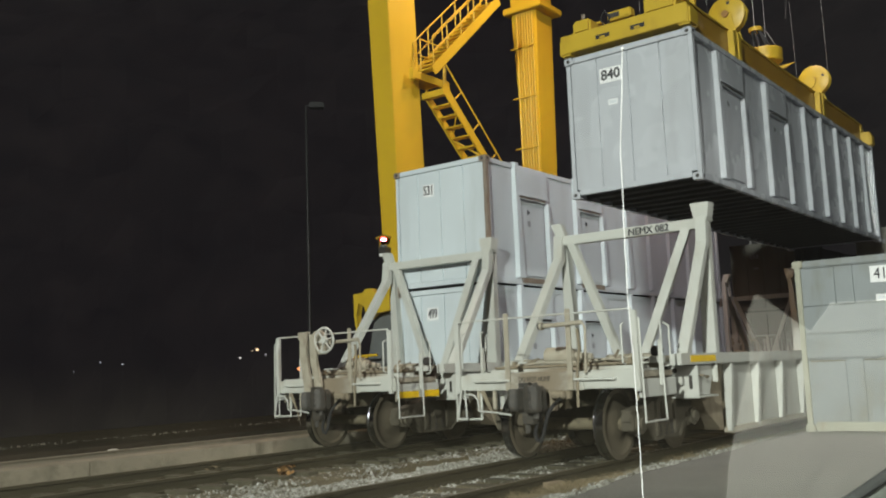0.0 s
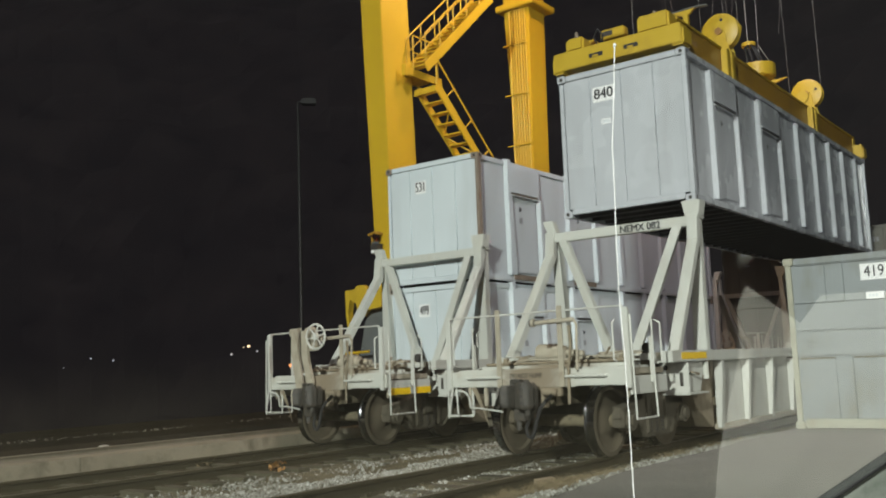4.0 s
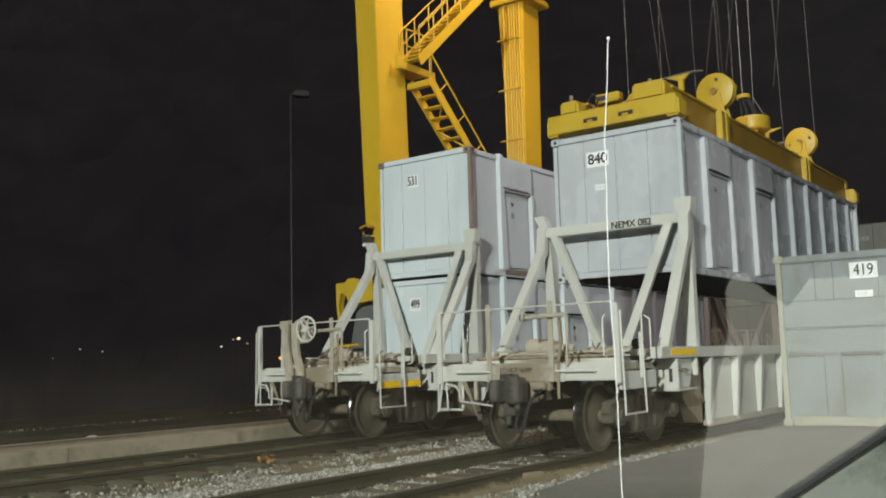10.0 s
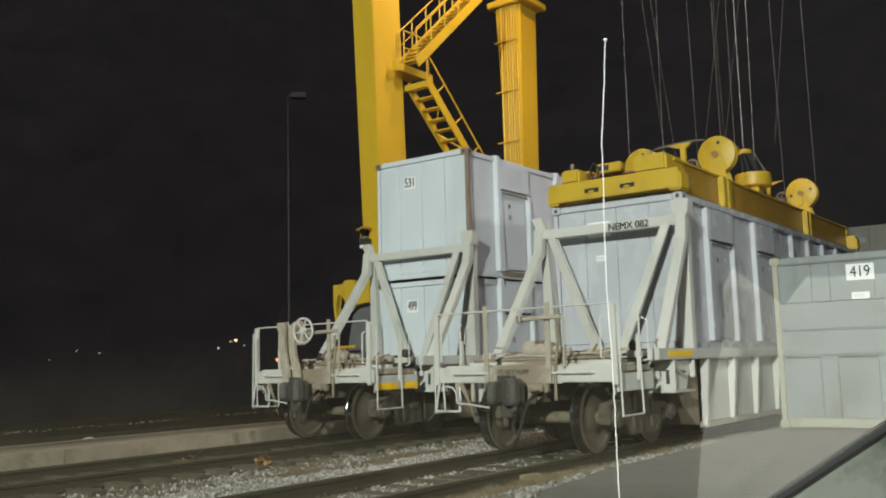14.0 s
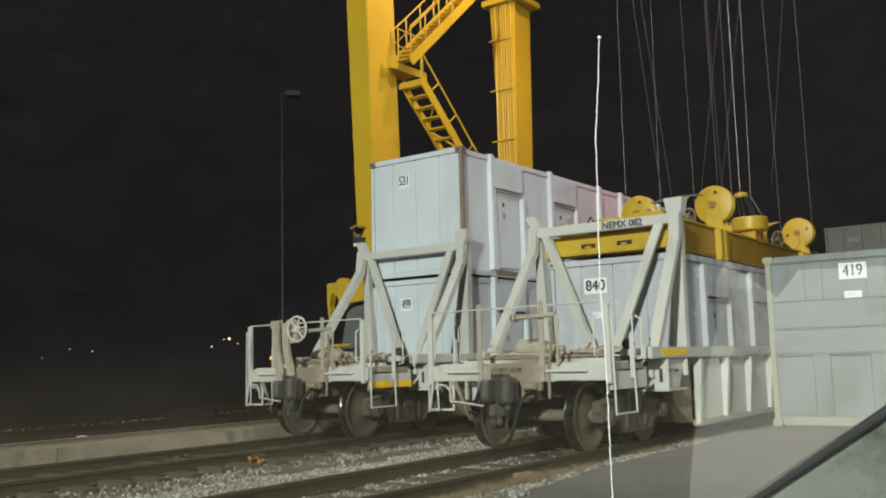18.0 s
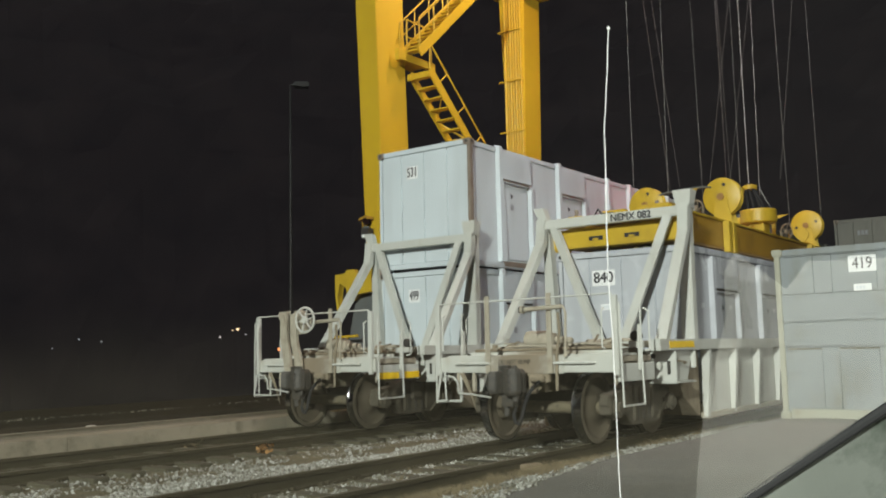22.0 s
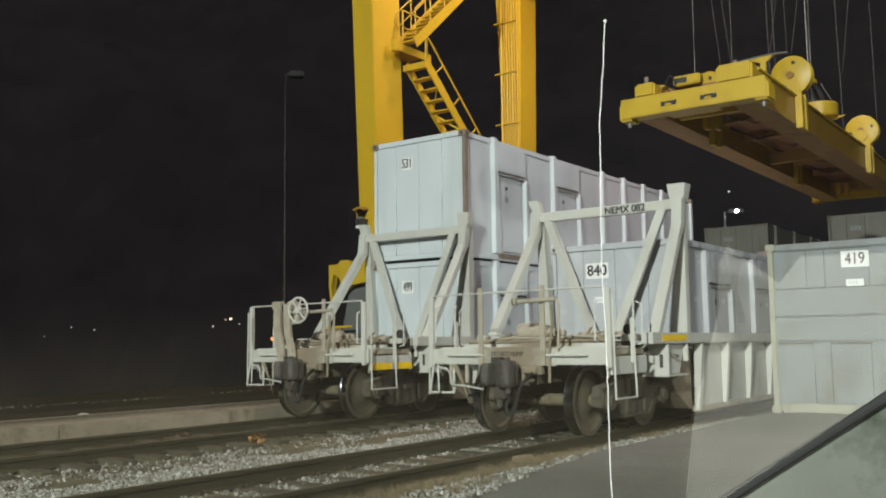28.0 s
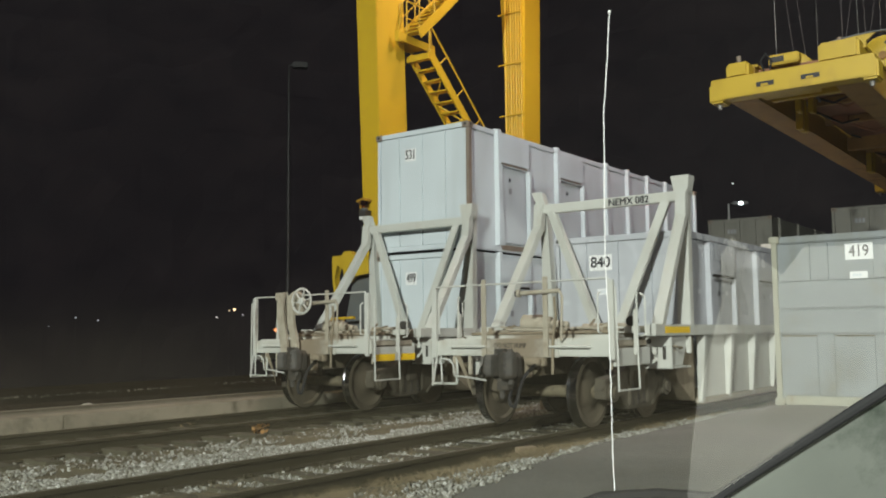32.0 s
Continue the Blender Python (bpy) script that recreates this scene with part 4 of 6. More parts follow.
    beam_ob = add("top_beam", CAR_WHITE, lambda bm: box(bm, -1.30, 1.30, -0.36 + back, -0.20 + back, 3.385 + lift, 3.545 + lift), lab="white bulkhead top beam")
    add("beam_collar", CAR_WHITE, lambda bm: (box(bm, 1.19, 1.40, -0.40 + back, -0.10 + back, 3.50 + lift, 3.55 + lift), box(bm, -1.40, -1.2, -0.40 + back, -0.12 + back, 3.50 + lift, 3.545 + lift)), lab="plate collar under the cap")
    if mark:
        lettering("reporting_mark", mark, 0.115, BLACK, beam_ob, pose(0.395, -0.366, 3.455), 0.71, "black stencilled lettering")
    # deck with dusty brake gear
    add("bolster_beam", DUST, lambda bm: box(bm, -0.92, 0.92, -1.9, -1.34, 1.02, 1.30))
    add("deck_plate", DUST, lambda bm: box(bm, -1.38, 1.38, -1.3, -0.2, 1.30, 1.345))
    add("walkway", CAR_END, lambda bm: box(bm, -1.40, 1.40, -3.08, -2.5, 1.205, 1.235), bevel=0.004)
    add("brake_cylinder", CAR_DUSTY, lambda bm: (rod(bm, (-0.46, -2.3, 1.45), (-0.06, -2.3, 1.45), 0.135, 24), rod(bm, (-0.06, -2.3, 1.45), (0.02, -2.3, 1.45), 0.10, 18), rod(bm, (0.02, -2.3, 1.45), (0.30, -2.3, 1.42), 0.055, 14), box(bm, -0.42, -0.1, -2.42, -2.18, 1.22, 1.36)), bevel=0.02, lab="dust-tan brake cylinder")
    add("cross_beam", CAR_END, lambda bm: (box(bm, -1.30, 1.30, -2.12, -2.02, 1.30, 1.39), box(bm, -1.30, 1.30, -2.60, -2.54, 1.225, 1.28)), bevel=0.006)
    add("brake_reservoir", CAR_DUSTY, lambda bm: (rod(bm, (0.30, -1.85, 1.37), (1.05, -1.85, 1.37), 0.075, 22), box(bm, 0.4, 0.48, -1.95, -1.75, 1.28, 1.38), box(bm, 0.85, 0.93, -1.95, -1.75, 1.28, 1.38)), bevel=0.012)
    add("hose_end", DARK, lambda bm: rod(bm, (1.16, -2.05, 1.47), (1.16, -1.90, 1.47), 0.075, 18), bevel=0.012, lab="round dark pipe end")
    add("train_line", CAR_DUSTY, lambda bm: pipe(bm, [(-1.25, -2.45, 1.30), (-0.5, -2.47, 1.36), (0.1, -2.45, 1.345), (0.62, -2.46, 1.38), (1.25, -2.45, 1.34)], 0.022), bevel=0, smooth=True, lab="bent dusty air pipe")
    for x in (-0.95, 0.28, 0.98):
        add("pipe_clip", DUST, lambda bm: box(bm, x - 0.03, x + 0.03, -2.50, -2.42, 1.22, 1.39), bevel=0.006)
    add("brake_lever", DUST, lambda bm: (beam(bm, (0.5, -2.3, 1.34), (0.95, -2.2, 1.46), 0.05, 0.02), rod(bm, (0.62, -2.4, 1.28), (0.62, -2.1, 1.5), 0.02, 8), beam(bm, (-1.0, -2.3, 1.28), (-0.62, -2.3, 1.42), 0.06, 0.03)), bevel=0.003)
    add("brake_valve", GRIME, lambda bm: (box(bm, 0.45, 0.75, -2.4, -2.1, 1.22, 1.36), rod(bm, (0.6, -2.40, 1.31), (0.6, -2.50, 1.31), 0.05, 12), box(bm, 0.78, 1.0, -2.3, -2.15, 1.24, 1.34)), bevel=0.012)
    add("brake_rod", DUST, lambda bm: (rod(bm, (-1.2, -2.62, 1.30), (1.2, -2.60, 1.32), 0.022), rod(bm, (-1.3, -1.6, 1.36), (1.25, -1.62, 1.37), 0.03), rod(bm, (-0.9, -2.0, 1.33), (-0.8, -0.8, 1.38), 0.02)), bevel=0)
    add("equipment_box", CAR_DUSTY, lambda bm: box(bm, -1.22, -0.86, -1.85, -1.45, 1.30, 1.42), bevel=0.02)
    add("equipment_box", CAR_DUSTY, lambda bm: box(bm, 0.86, 1.2, -1.85, -1.5, 1.30, 1.40), bevel=0.02)
    # handrail and ladders
    def hand(bm):
        pipe(bm, [(-span, -3.25, 1.2), (-span, -3.25, 2.0), (span, -3.25, 2.02), (span, -3.25, 1.15)], 0.013)
    add("handrail", CAR_WHITE, hand, bevel=0, smooth=True)
    for x, zl in ((-0.55, 0.98), (0.47, 0.98)):
        add("rail_post", CAR_DUSTY, lambda bm: (box(bm, x - 0.04, x + 0.04, -3.262, -3.242, zl, 2.08), box(bm, x - 0.04, x - 0.02, -3.242, -3.20, zl, 2.08)), bevel=0.003)
    add("valve_handle", DUST, lambda bm: pipe(bm, [(0.57, -3.26, 0.75), (0.58, -3.26, 1.2), (0.64, -3.27, 1.55), (0.62, -3.27, 1.80)], 0.022), bevel=0, smooth=True)
    for sx in (-1, 1):
        add("corner_upright", CAR_WHITE, lambda bm: box(bm, sx * (span + 0.03) - 0.04, sx * (span + 0.03) + 0.04, -3.26, -3.19, 0.95, 2.0))
        add("ladder", CAR_WHITE, lambda bm: pipe(bm, [(sx * 1.50, -3.2, 1.9), (sx * 1.52, -3.2, 0.55), (sx * 1.52, -2.56, 0.55), (sx * 1.50, -2.56, 1.2), (sx * 1.50, -2.56, 1.86), (sx * 1.46, -2.56, 1.86)], 0.014), bevel=0, smooth=True)
        add("ladder_upright", CAR_WHITE, lambda bm: box(bm, sx * 1.48 - 0.02, sx * 1.48 + 0.02, -2.60, -2.52, 1.0, 1.62))
        add("grab_iron", CAR_WHITE, lambda bm: pipe(bm, [(sx * 1.44, -2.38, 1.25), (sx * 1.54, -2.38, 1.27), (sx * 1.54, -2.38, 1.80), (sx * 1.46, -2.38, 1.85)], 0.012), bevel=0)
        add("grab_iron", CAR_WHITE, lambda bm: pipe(bm, [(sx * 1.30, -3.24, 1.30), (sx * 1.30, -3.32, 1.32), (sx * 1.30, -3.32, 1.80), (sx * 1.30, -3.25, 1.84)], 0.012), bevel=0)
        if sx < 0:
            add("stirrup", CAR_WHITE, lambda bm: pipe(bm, [(sx * 1.42, -3.22, 1.0), (sx * 1.48, -3.24, 0.58), (sx * 1.05, -3.24, 0.58), (sx * 1.05, -3.22, 1.0)], 0.018), bevel=0)
    add("lever_pipe", CAR_DUSTY, lambda bm: (rod(bm, (0.10, -3.3, 1.86), (0.72, -3.3, 1.88), 0.032, 12), rod(bm, (0.06, -3.3, 1.86), (0.10, -3.3, 1.86), 0.055, 12), pipe(bm, [(0.72, -3.3, 1.88), (0.76, -3.3, 1.8), (0.72, -3.28, 1.2)], 0.018)), bevel=0, lab="dusty retainer pipe with end cap")
    add("pipe_cap", DARK, lambda bm: (rod(bm, (0.035, -3.3, 1.86), (0.062, -3.3, 1.86), 0.05, 14), rod(bm, (0.10, -3.3, 1.862), (0.115, -3.3, 1.862), 0.036, 14)), bevel=0, lab="dark pipe cap")
    add("cut_lever", CAR_WHITE, lambda bm: (pipe(bm, [(-1.30, -3.28, 1.0), (-1.27, -3.32, 0.95), (-1.12, -3.32, 0.93), (-1.05, -3.32, 0.86), (-1.03, -3.32, 0.70), (-0.82, -3.33, 0.69), (-0.42, -3.40, 0.65)], 0.014), pipe(bm, [(-1.29, -3.30, 0.98), (-1.24, -3.34, 0.58)], 0.013)), bevel=0, smooth=True)
    # coupler and hoses
    def coup(bm):
        box(bm, -0.12, 0.12, -3.50, -3.25, 0.74, 0.98)
        # head with its guard arm, drawn from above, narrower towards top and bottom
        def horn(poly, z0, z1, taper):
            rows = []
            cx = sum(x for x, y in poly) / len(poly)
            cy = sum(y for x, y in poly) / len(poly)
            for z, k in ((z0, 1 - taper), (z0 + 0.05, 1), (z1 - 0.06, 1), (z1, 1 - taper)):
                rows.append([bm.verts.new((cx + (x - cx) * k, cy + (y - cy) * k, z)) for x, y in poly])
            bm.faces.new(rows[0][::-1])
            bm.faces.new(rows[-1])
            n = len(poly)
            for r0, r1 in zip(rows, rows[1:]):
                for i in range(n):
                    bm.faces.new((r0[i], r0[(i + 1) % n], r1[(i + 1) % n], r1[i]))
        horn([(-0.16, -3.42), (0.17, -3.42), (0.23, -3.50), (0.23, -3.60), (0.0, -3.61), (-0.03, -3.57), (-0.19, -3.60), (-0.22, -3.52)], 0.68, 1.05, 0.18)
        horn([(-0.04, -3.56), (-0.20, -3.58), (-0.26, -3.66), (-0.25, -3.74), (-0.18, -3.80), (-0.10, -3.74), (-0.05, -3.64)], 0.72, 1.02, 0.22)
        horn([(0.0, -3.58), (0.22, -3.58), (0.25, -3.66), (0.23, -3.75), (0.15, -3.81), (0.04, -3.79), (0.0, -3.72), (0.03, -3.66)], 0.70, 1.06, 0.20)
        rod(bm, (0.16, -3.67, 0.62), (0.16, -3.67, 1.10), 0.04, 12)
        prism(bm, [(-0.13, -3.40), (0.10, -3.40), (0.08, -3.62), (-0.10, -3.62)], "z", 0.54, 0.69)
        rod(bm, (-0.05, -3.56, 0.42), (-0.05, -3.56, 0.58), 0.04, 10)
        box(bm, -0.16, 0.0, -3.60, -3.48, 1.04, 1.10)
    add("coupler", COUPLER, coup, bevel=0.035, lab="dark oily knuckle coupler")
    # dark studs stand in for the shaded holes of the knuckle
    add("coupler_holes", DARK, lambda bm: [rod(bm, (0.15, -3.79, 0.79 + 0.09 * k), (0.152, -3.815, 0.79 + 0.09 * k), 0.024, 10) for k in range(3)], bevel=0)
    add("striker", DUST, lambda bm: (box(bm, -0.24, 0.24, -3.34, -3.22, 0.70, 0.975), box(bm, 0.10, 0.145, -3.36, -3.30, 0.74, 1.0)), bevel=0.012)
    add("hose_bracket", DUST, lambda bm: (box(bm, 0.20, 0.50, -3.36, -3.28, 0.86, 0.975), rod(bm, (0.24, -3.40, 0.92), (0.46, -3.40, 0.92), 0.05, 14)), bevel=0.012)
    add("lever_bracket", DUST, lambda bm: prism(bm, [(-1.02, 0.99), (-0.93, 0.99), (-0.80, 0.69), (-0.73, 0.42), (-0.80, 0.62)], "y", -3.31, -3.295), bevel=0.003, lab="thin dusty bracket plate")
    for x in (-1.14, -0.86):
        add("sill_hanger", CAR_DUSTY, lambda bm: box(bm, x - 0.025, x + 0.025, -3.18, -3.13, 0.72, 1.0), bevel=0.004)
    add("centre_plate", CAR_END, lambda bm: box(bm, -0.62, 0.66, -3.235, -3.20, 0.975, 1.222), bevel=0.008, lab="brown dusted plate over the coupler")
    add("air_hose", RUBBER, lambda bm: pipe(bm, [(0.32, -3.46, 0.80), (0.25, -3.5, 0.70), (0.19, -3.5, 0.55), (0.15, -3.5, 0.40), (0.10, -3.5, 0.31), (0.04, -3.5, 0.33), (0.02, -3.5, 0.42), (0.06, -3.5, 0.56)], 0.026, 10), bevel=0, smooth=True)
    add("hose_coupling", TREAD, lambda bm: rod(bm, (0.42, -3.44, 0.88), (0.31, -3.46, 0.79), 0.03, 10), bevel=0)
    add("hose_coupling", COUPLER, lambda bm: rod(bm, (0.06, -3.5, 0.55), (0.09, -3.5, 0.66), 0.036, 10), bevel=0)
    # trucks
    wm, sf = WHEEL, SIDEFRAME
    for k, e in enumerate(ends):
        for ax in (-2.6, -0.82):
            wsb = bm_new()
            rod(wsb, (-1.05, ax, WR), (1.05, ax, WR), 0.085, 20)
            ws = part("axle", wsb, GRIME, car, "brown axle", e, smooth=True)
            for sx in (-1, 1):
                part("wheel", wm, WHEEL_RUST, ws, "steel wheel with polished tread", pose(sx * 0.755, ax, WR, 0, 90 if sx < 0 else -90, 0))
                bb = bm_new()
                rod(bb, (sx * 0.98, ax, WR), (sx * 1.16, ax, WR), 0.13, 18)
                rod(bb, (sx * 1.16, ax, WR), (sx * 1.20, ax, WR), 0.085, 12)
                part("bearing", bb, TRUCK, ws, "", smooth=False)
        for sx in (-1, 1):
            part("side_frame", sf, TRUCK, car, "dust-brown truck side frame", e @ pose(sx * 1.03, -1.71, 0))
            sp = bm_new()
            for yy in (-1.90, -1.71, -1.52):
                for q in range(6):
                    rod(sp, (sx * 1.03, yy, 0.28 + q * 0.055), (sx * 1.03, yy, 0.315 + q * 0.055), 0.085, 12)
            part("springs", sp, DARK, car, "", e)
        tb = bm_new()
        box(tb, -1.15, 1.15, -1.86, -1.56, 0.48, 0.76)
        part("truck_bolster", tb, TRUCK, car, "", e, bevel=0.02)
        bb = bm_new()
        for yy in (-2.06, -1.36):
            box(bb, -0.9, 0.9, yy - 0.05, yy + 0.05, 0.34, 0.46)
            for sx in (-1, 1):
                box(bb, sx * 0.755 - 0.06, sx * 0.755 + 0.06, yy - 0.09, yy + 0.09, 0.30, 0.60)
        part("brake_beam", bb, TRUCK, car, "", e, bevel=0.015)
    if handwheel:
        hb = bm_new()
        hc = Vector((0.02, -3.42, 1.90))
        n = 28

        def spoke(a):
            return hc + Vector((math.cos(a) * 1.0, math.cos(a) * 0.05, math.sin(a))) * 0.215
        for i in range(n):
            rod(hb, spoke(2 * math.pi * i / n), spoke(2 * math.pi * (i + 1) / n), 0.02, 8)
        for i in range(6):
            beam(hb, hc, spoke(math.pi * i / 3 + 0.2), 0.03, 0.018)
        rod(hb, hc + Vector((0, -0.03, 0)), hc + Vector((0, 0.03, 0)), 0.06, 14)
        part("handwheel", hb, CAR_WHITE, car, "white spoked brake handwheel")
        gb = bm_new()
        prism(gb, [(-0.44, 1.66), (-0.12, 1.66), (-0.08, 1.86), (-0.14, 2.02), (-0.24, 2.09), (-0.36, 2.07), (-0.44, 1.98)], "y", -3.30, -3.20)
        rod(gb, hc + Vector((0, 0.0, 0)), hc + Vector((-0.05, 0.14, 0)), 0.035, 10)
        part("brake_housing", gb, CAR_DUSTY, car, "dusty brake gear housing", bevel=0.02)
        for pts, w in (([(-0.58, 2.06), (-0.58, 1.80), (-0.575, 1.61), (-0.55, 1.44), (-0.51, 1.27), (-0.49, 1.12), (-0.48, 0.97)], 0.085), ([(-0.34, 2.02), (-0.335, 1.80), (-0.33, 1.60), (-0.30, 1.44), (-0.25, 1.28), (-0.22, 1.14), (-0.21, 0.97)], 0.075)):
            cb = bm_new()
            prism(cb, [(x - w, z) for x, z in pts] + [(x + w, z) for x, z in reversed(pts)], "y", -3.36, -3.305)
            part("brake_column", cb, CAR_DUSTY, car, "bent dusty bracket", bevel=0.015)
        bb = bm_new()
        box(bb, -0.74, -0.52, -3.34, -3.26, 1.93, 2.07)
        part("bracket_plate", bb, CAR_DUSTY, car, "", bevel=0.015)
    return car


WHEEL, SIDEFRAME = wheel_mesh(), sideframe_mesh()
car_a = rail_car(pose(0, 0, 0), "white well car with truss bulkhead lettered NEMX 082", "NEMX 082")
lettering("stencil", "DO NOT HUMP", 0.07, STENCIL, car_a, pose(-0.12, -3.2405, 1.135), 0.52, "faded stencilled warning", 0.02)
car_b = rail_car(pose(-GAP, STAG, 0), "dusty white well car with brake handwheel, double-stacked", None, True, 0.15, 0.05, 0.22, 1.345)
for cx, cy in ((0, 0), (-GAP, STAG)):
    c = copy_thing(car_b, pose(cx, cy + PITCH, 0))
    tagged(c, "dull white well car coupled behind another", "rail car")

# ---- crane ----


def crane():
    cr = thing("gantry_crane", "tall yellow gantry crane leg frame with stairs", "crane")
    zt = 15.5

    def leg(y0, y1, xb0, xb1, xt0, xt1):
        bm = bm_new()
        zb = 2.2
        vs = [[bm.verts.new(p) for p in ((a0, y0, z), (a1, y0, z), (a1, y1, z), (a0, y1, z))] for a0, a1, z in ((xb0, xb1, zb), (xt0, xt1, zt))]
        bm.faces.new(vs[0][::-1])
        bm.faces.new(vs[1])
        for i in range(4):
            bm.faces.new((vs[0][i], vs[0][(i + 1) % 4], vs[1][(i + 1) % 4], vs[1][i]))
        return part("leg", bm, YELLOW, cr, "tapered yellow box leg", bevel=0.02)

    leg(4.40, 5.62, -9.57, -8.94, -10.13, -9.33)
    leg2 = leg(12.1, 13.15, -9.61, -9.30, -10.18, -9.03)
    for i in range(7):
        bm = bm_new()
        x = -9.84 + i * 0.105
        rod(bm, (x, 12.02, 2.5), (x, 12.02, 13.6), (0.045, 0.022, 0.034, 0.026, 0.036, 0.024, 0.03)[i], 8)
        part("conduit", bm, YELLOW, leg2)
    for z in (6.95, 8.75, 10.55, 12.35):
        bm = bm_new()
        box(bm, -10.10, -9.18, 11.96, 12.09, z - 0.018, z + 0.018)
        part("conduit_clamp", bm, YELLOW, leg2)
    # stairs: lower flight, landing, upper flight
    X0, X1 = -9.05, -8.35

    def flight(ya, za, yb, zb, steps, xx0, xx1, lower):
        fl = part("stair_stringer", (lambda b: (beam(b, (xx0, ya, za), (xx0, yb, zb), 0.05, 0.26), b)[1])(bm_new()), YELLOW, cr, "yellow stair stringer")
        part("stair_stringer", (lambda b: (beam(b, (xx1, ya, za), (xx1, yb, zb), 0.05, 0.26), b)[1])(bm_new()), YELLOW, cr)
        tm = bm_new()
        box(tm, xx0 + 0.03, xx1 - 0.03, -0.13, 0.13, -0.02, 0.02)
        tme = mesh_of("tread", tm, YELLOW)
        for i in range(steps):
            f = (i + 0.5) / steps
            part("tread", tme, YELLOW, fl, "", pose(0, ya + (yb - ya) * f, za + (zb - za) * f))
        if lower:
            rb = bm_new()
            a, b = Vector((xx1, ya, za)), Vector((xx1, yb, zb))
            off = Vector((0, 0.40, 0.34)) * 1.15
            rod(rb, a + off + (a - b) * 0.17, b + off, 0.026, 8)
            for i in range(4):
                p = a.lerp(b, 0.12 + i * 0.27)
                rod(rb, p, p + off, 0.022, 8)
            rod(rb, a, a + Vector((0, 0.02, 0.95)), 0.022, 8)
            part("stair_rail", rb, YELLOW, cr, "yellow tubular stair railing")
            rb = bm_new()
            rod(rb, (xx0, ya + (yb - ya) * 0.42, za + (zb - za) * 0.42), (xx1, ya + (yb - ya) * 0.62, za + (zb - za) * 0.62), 0.03, 8)
            rod(rb, (xx1, ya + (yb - ya) * 0.18, za + (zb - za) * 0.18 - 0.1), (xx0, ya + (yb - ya) * 0.40, za + (zb - za) * 0.40), 0.02, 8)
            part("stair_brace", rb, YELLOW, cr)
        for xr in () if lower else (xx0, xx1):
            rb = bm_new()
            up = Vector((0, 0, 1.0))
            a, b = Vector((xr, ya, za)), Vector((xr, yb, zb))
            rod(rb, a + up, b + up, 0.022, 8)
            rod(rb, a + up * 0.55, b + up * 0.55, 0.018, 8)
            for i in range(6):
                p = a.lerp(b, i / 5)
                rod(rb, p, p + up, 0.02, 8)
            part("stair_rail", rb, YELLOW, cr, "yellow tubular stair railing")
    flight(STAIR["y_mid"], STAIR["z_mid"] - 0.3, STAIR["y_low"], STAIR["z_low"], 11, X0 - 0.1, X1 - 0.1, True)
    flight(STAIR["y_mid"] - 0.45, STAIR["z_mid"] + 0.1, STAIR["y_top"] - 0.45, STAIR["z_top"], 16, X0 - 0.1, X1 - 0.1, False)
    bm = bm_new()
    box(bm, -9.75, -8.98, 5.34, 6.62, 9.62, 9.66)
    part("landing", bm, YELLOW, cr, "yellow stair landing", bevel=0.004)
    bm = bm_new()
    box(bm, -8.96, -8.86, 5.02, 6.66, 9.46, 9.68)
    box(bm, -8.99, -8.84, 4.96, 5.06, 9.42, 9.74)
    part("landing_beam", bm, YELLOW, cr, "yellow landing edge beam", bevel=0.006)
    bm = bm_new()
    box(bm, X0 - 0.15, X1 - 0.06, STAIR["y_mid"] - 0.10, STAIR["y_mid"] + 0.02, STAIR["z_mid"] - 0.52, STAIR["z_mid"] - 0.34)
    part("landing_beam", bm, YELLOW, cr, "", bevel=0.006)
    bm = bm_new()
    for y in (5.42, 6.55):
        rod(bm, (-8.92, y, 9.66), (-8.92, y, 10.7), 0.022, 8)
    rod(bm, (-8.92, 5.42, 10.7), (-8.92, 6.55, 10.7), 0.022, 8)
    rod(bm, (-8.92, 5.42, 10.2), (-8.92, 6.55, 10.2), 0.018, 8)
    part("landing_rail", bm, YELLOW, cr, "yellow tubular railing")
    # collar platform on the far leg
    bm = bm_new()
    box(bm, -10.3, -8.75, 11.85, 13.35, 13.62, 13.85)
    part("collar", bm, YELLOW, cr, "yellow platform round the leg", bevel=0.03)
    # sill beam, travel gear, guard rail
    bm = bm_new()
    box(bm, -9.75, -9.0, 5.35, 12.05, 2.2, 3.25)
    part("sill_beam", bm, YELLOW, cr, "yellow sill beam", bevel=0.03)
    bm = bm_new()
    prism(bm, [(-9.50, 3.32), (-9.15, 3.32), (-9.10, 3.42), (-8.85, 3.42), (-8.75, 3.30), (-8.25, 3.30), (-8.25, 2.82), (-8.75, 2.78), (-8.95, 2.62), (-9.06, 2.74), (-9.12, 2.98), (-9.33, 3.10), (-9.41, 2.75), (-9.30, 2.24), (-9.42, 2.22), (-9.48, 2.75)], "y", 3.0, 3.18)
    part("hook_bracket", bm, YELLOW_WORN, cr, "yellow cut-out end bracket", bevel=0.012)
    bm = bm_new()
    prism(bm, [(-9.42, 1.3), (-8.3, 1.3), (-8.3, 2.93), (-8.95, 2.86), (-9.12, 2.55)], "y", 3.3, 4.3)
    part("drive_house", bm, DARKBOX, cr, "dark grey drive housing", bevel=0.05)
    bm = bm_new()
    prism(bm, [(-9.62, 0.9), (-8.6, 0.9), (-8.6, 2.2), (-9.62, 2.2)], "y", 4.35, 5.4)
    part("leg_foot", bm, YELLOW, cr, "yellow leg foot", bevel=0.05)
    bm = bm_new()
    prism(bm, [(-9.75, 0.9), (-9.0, 0.9), (-9.0, 2.2), (-9.75, 2.2)], "y", 12.0, 13.3)
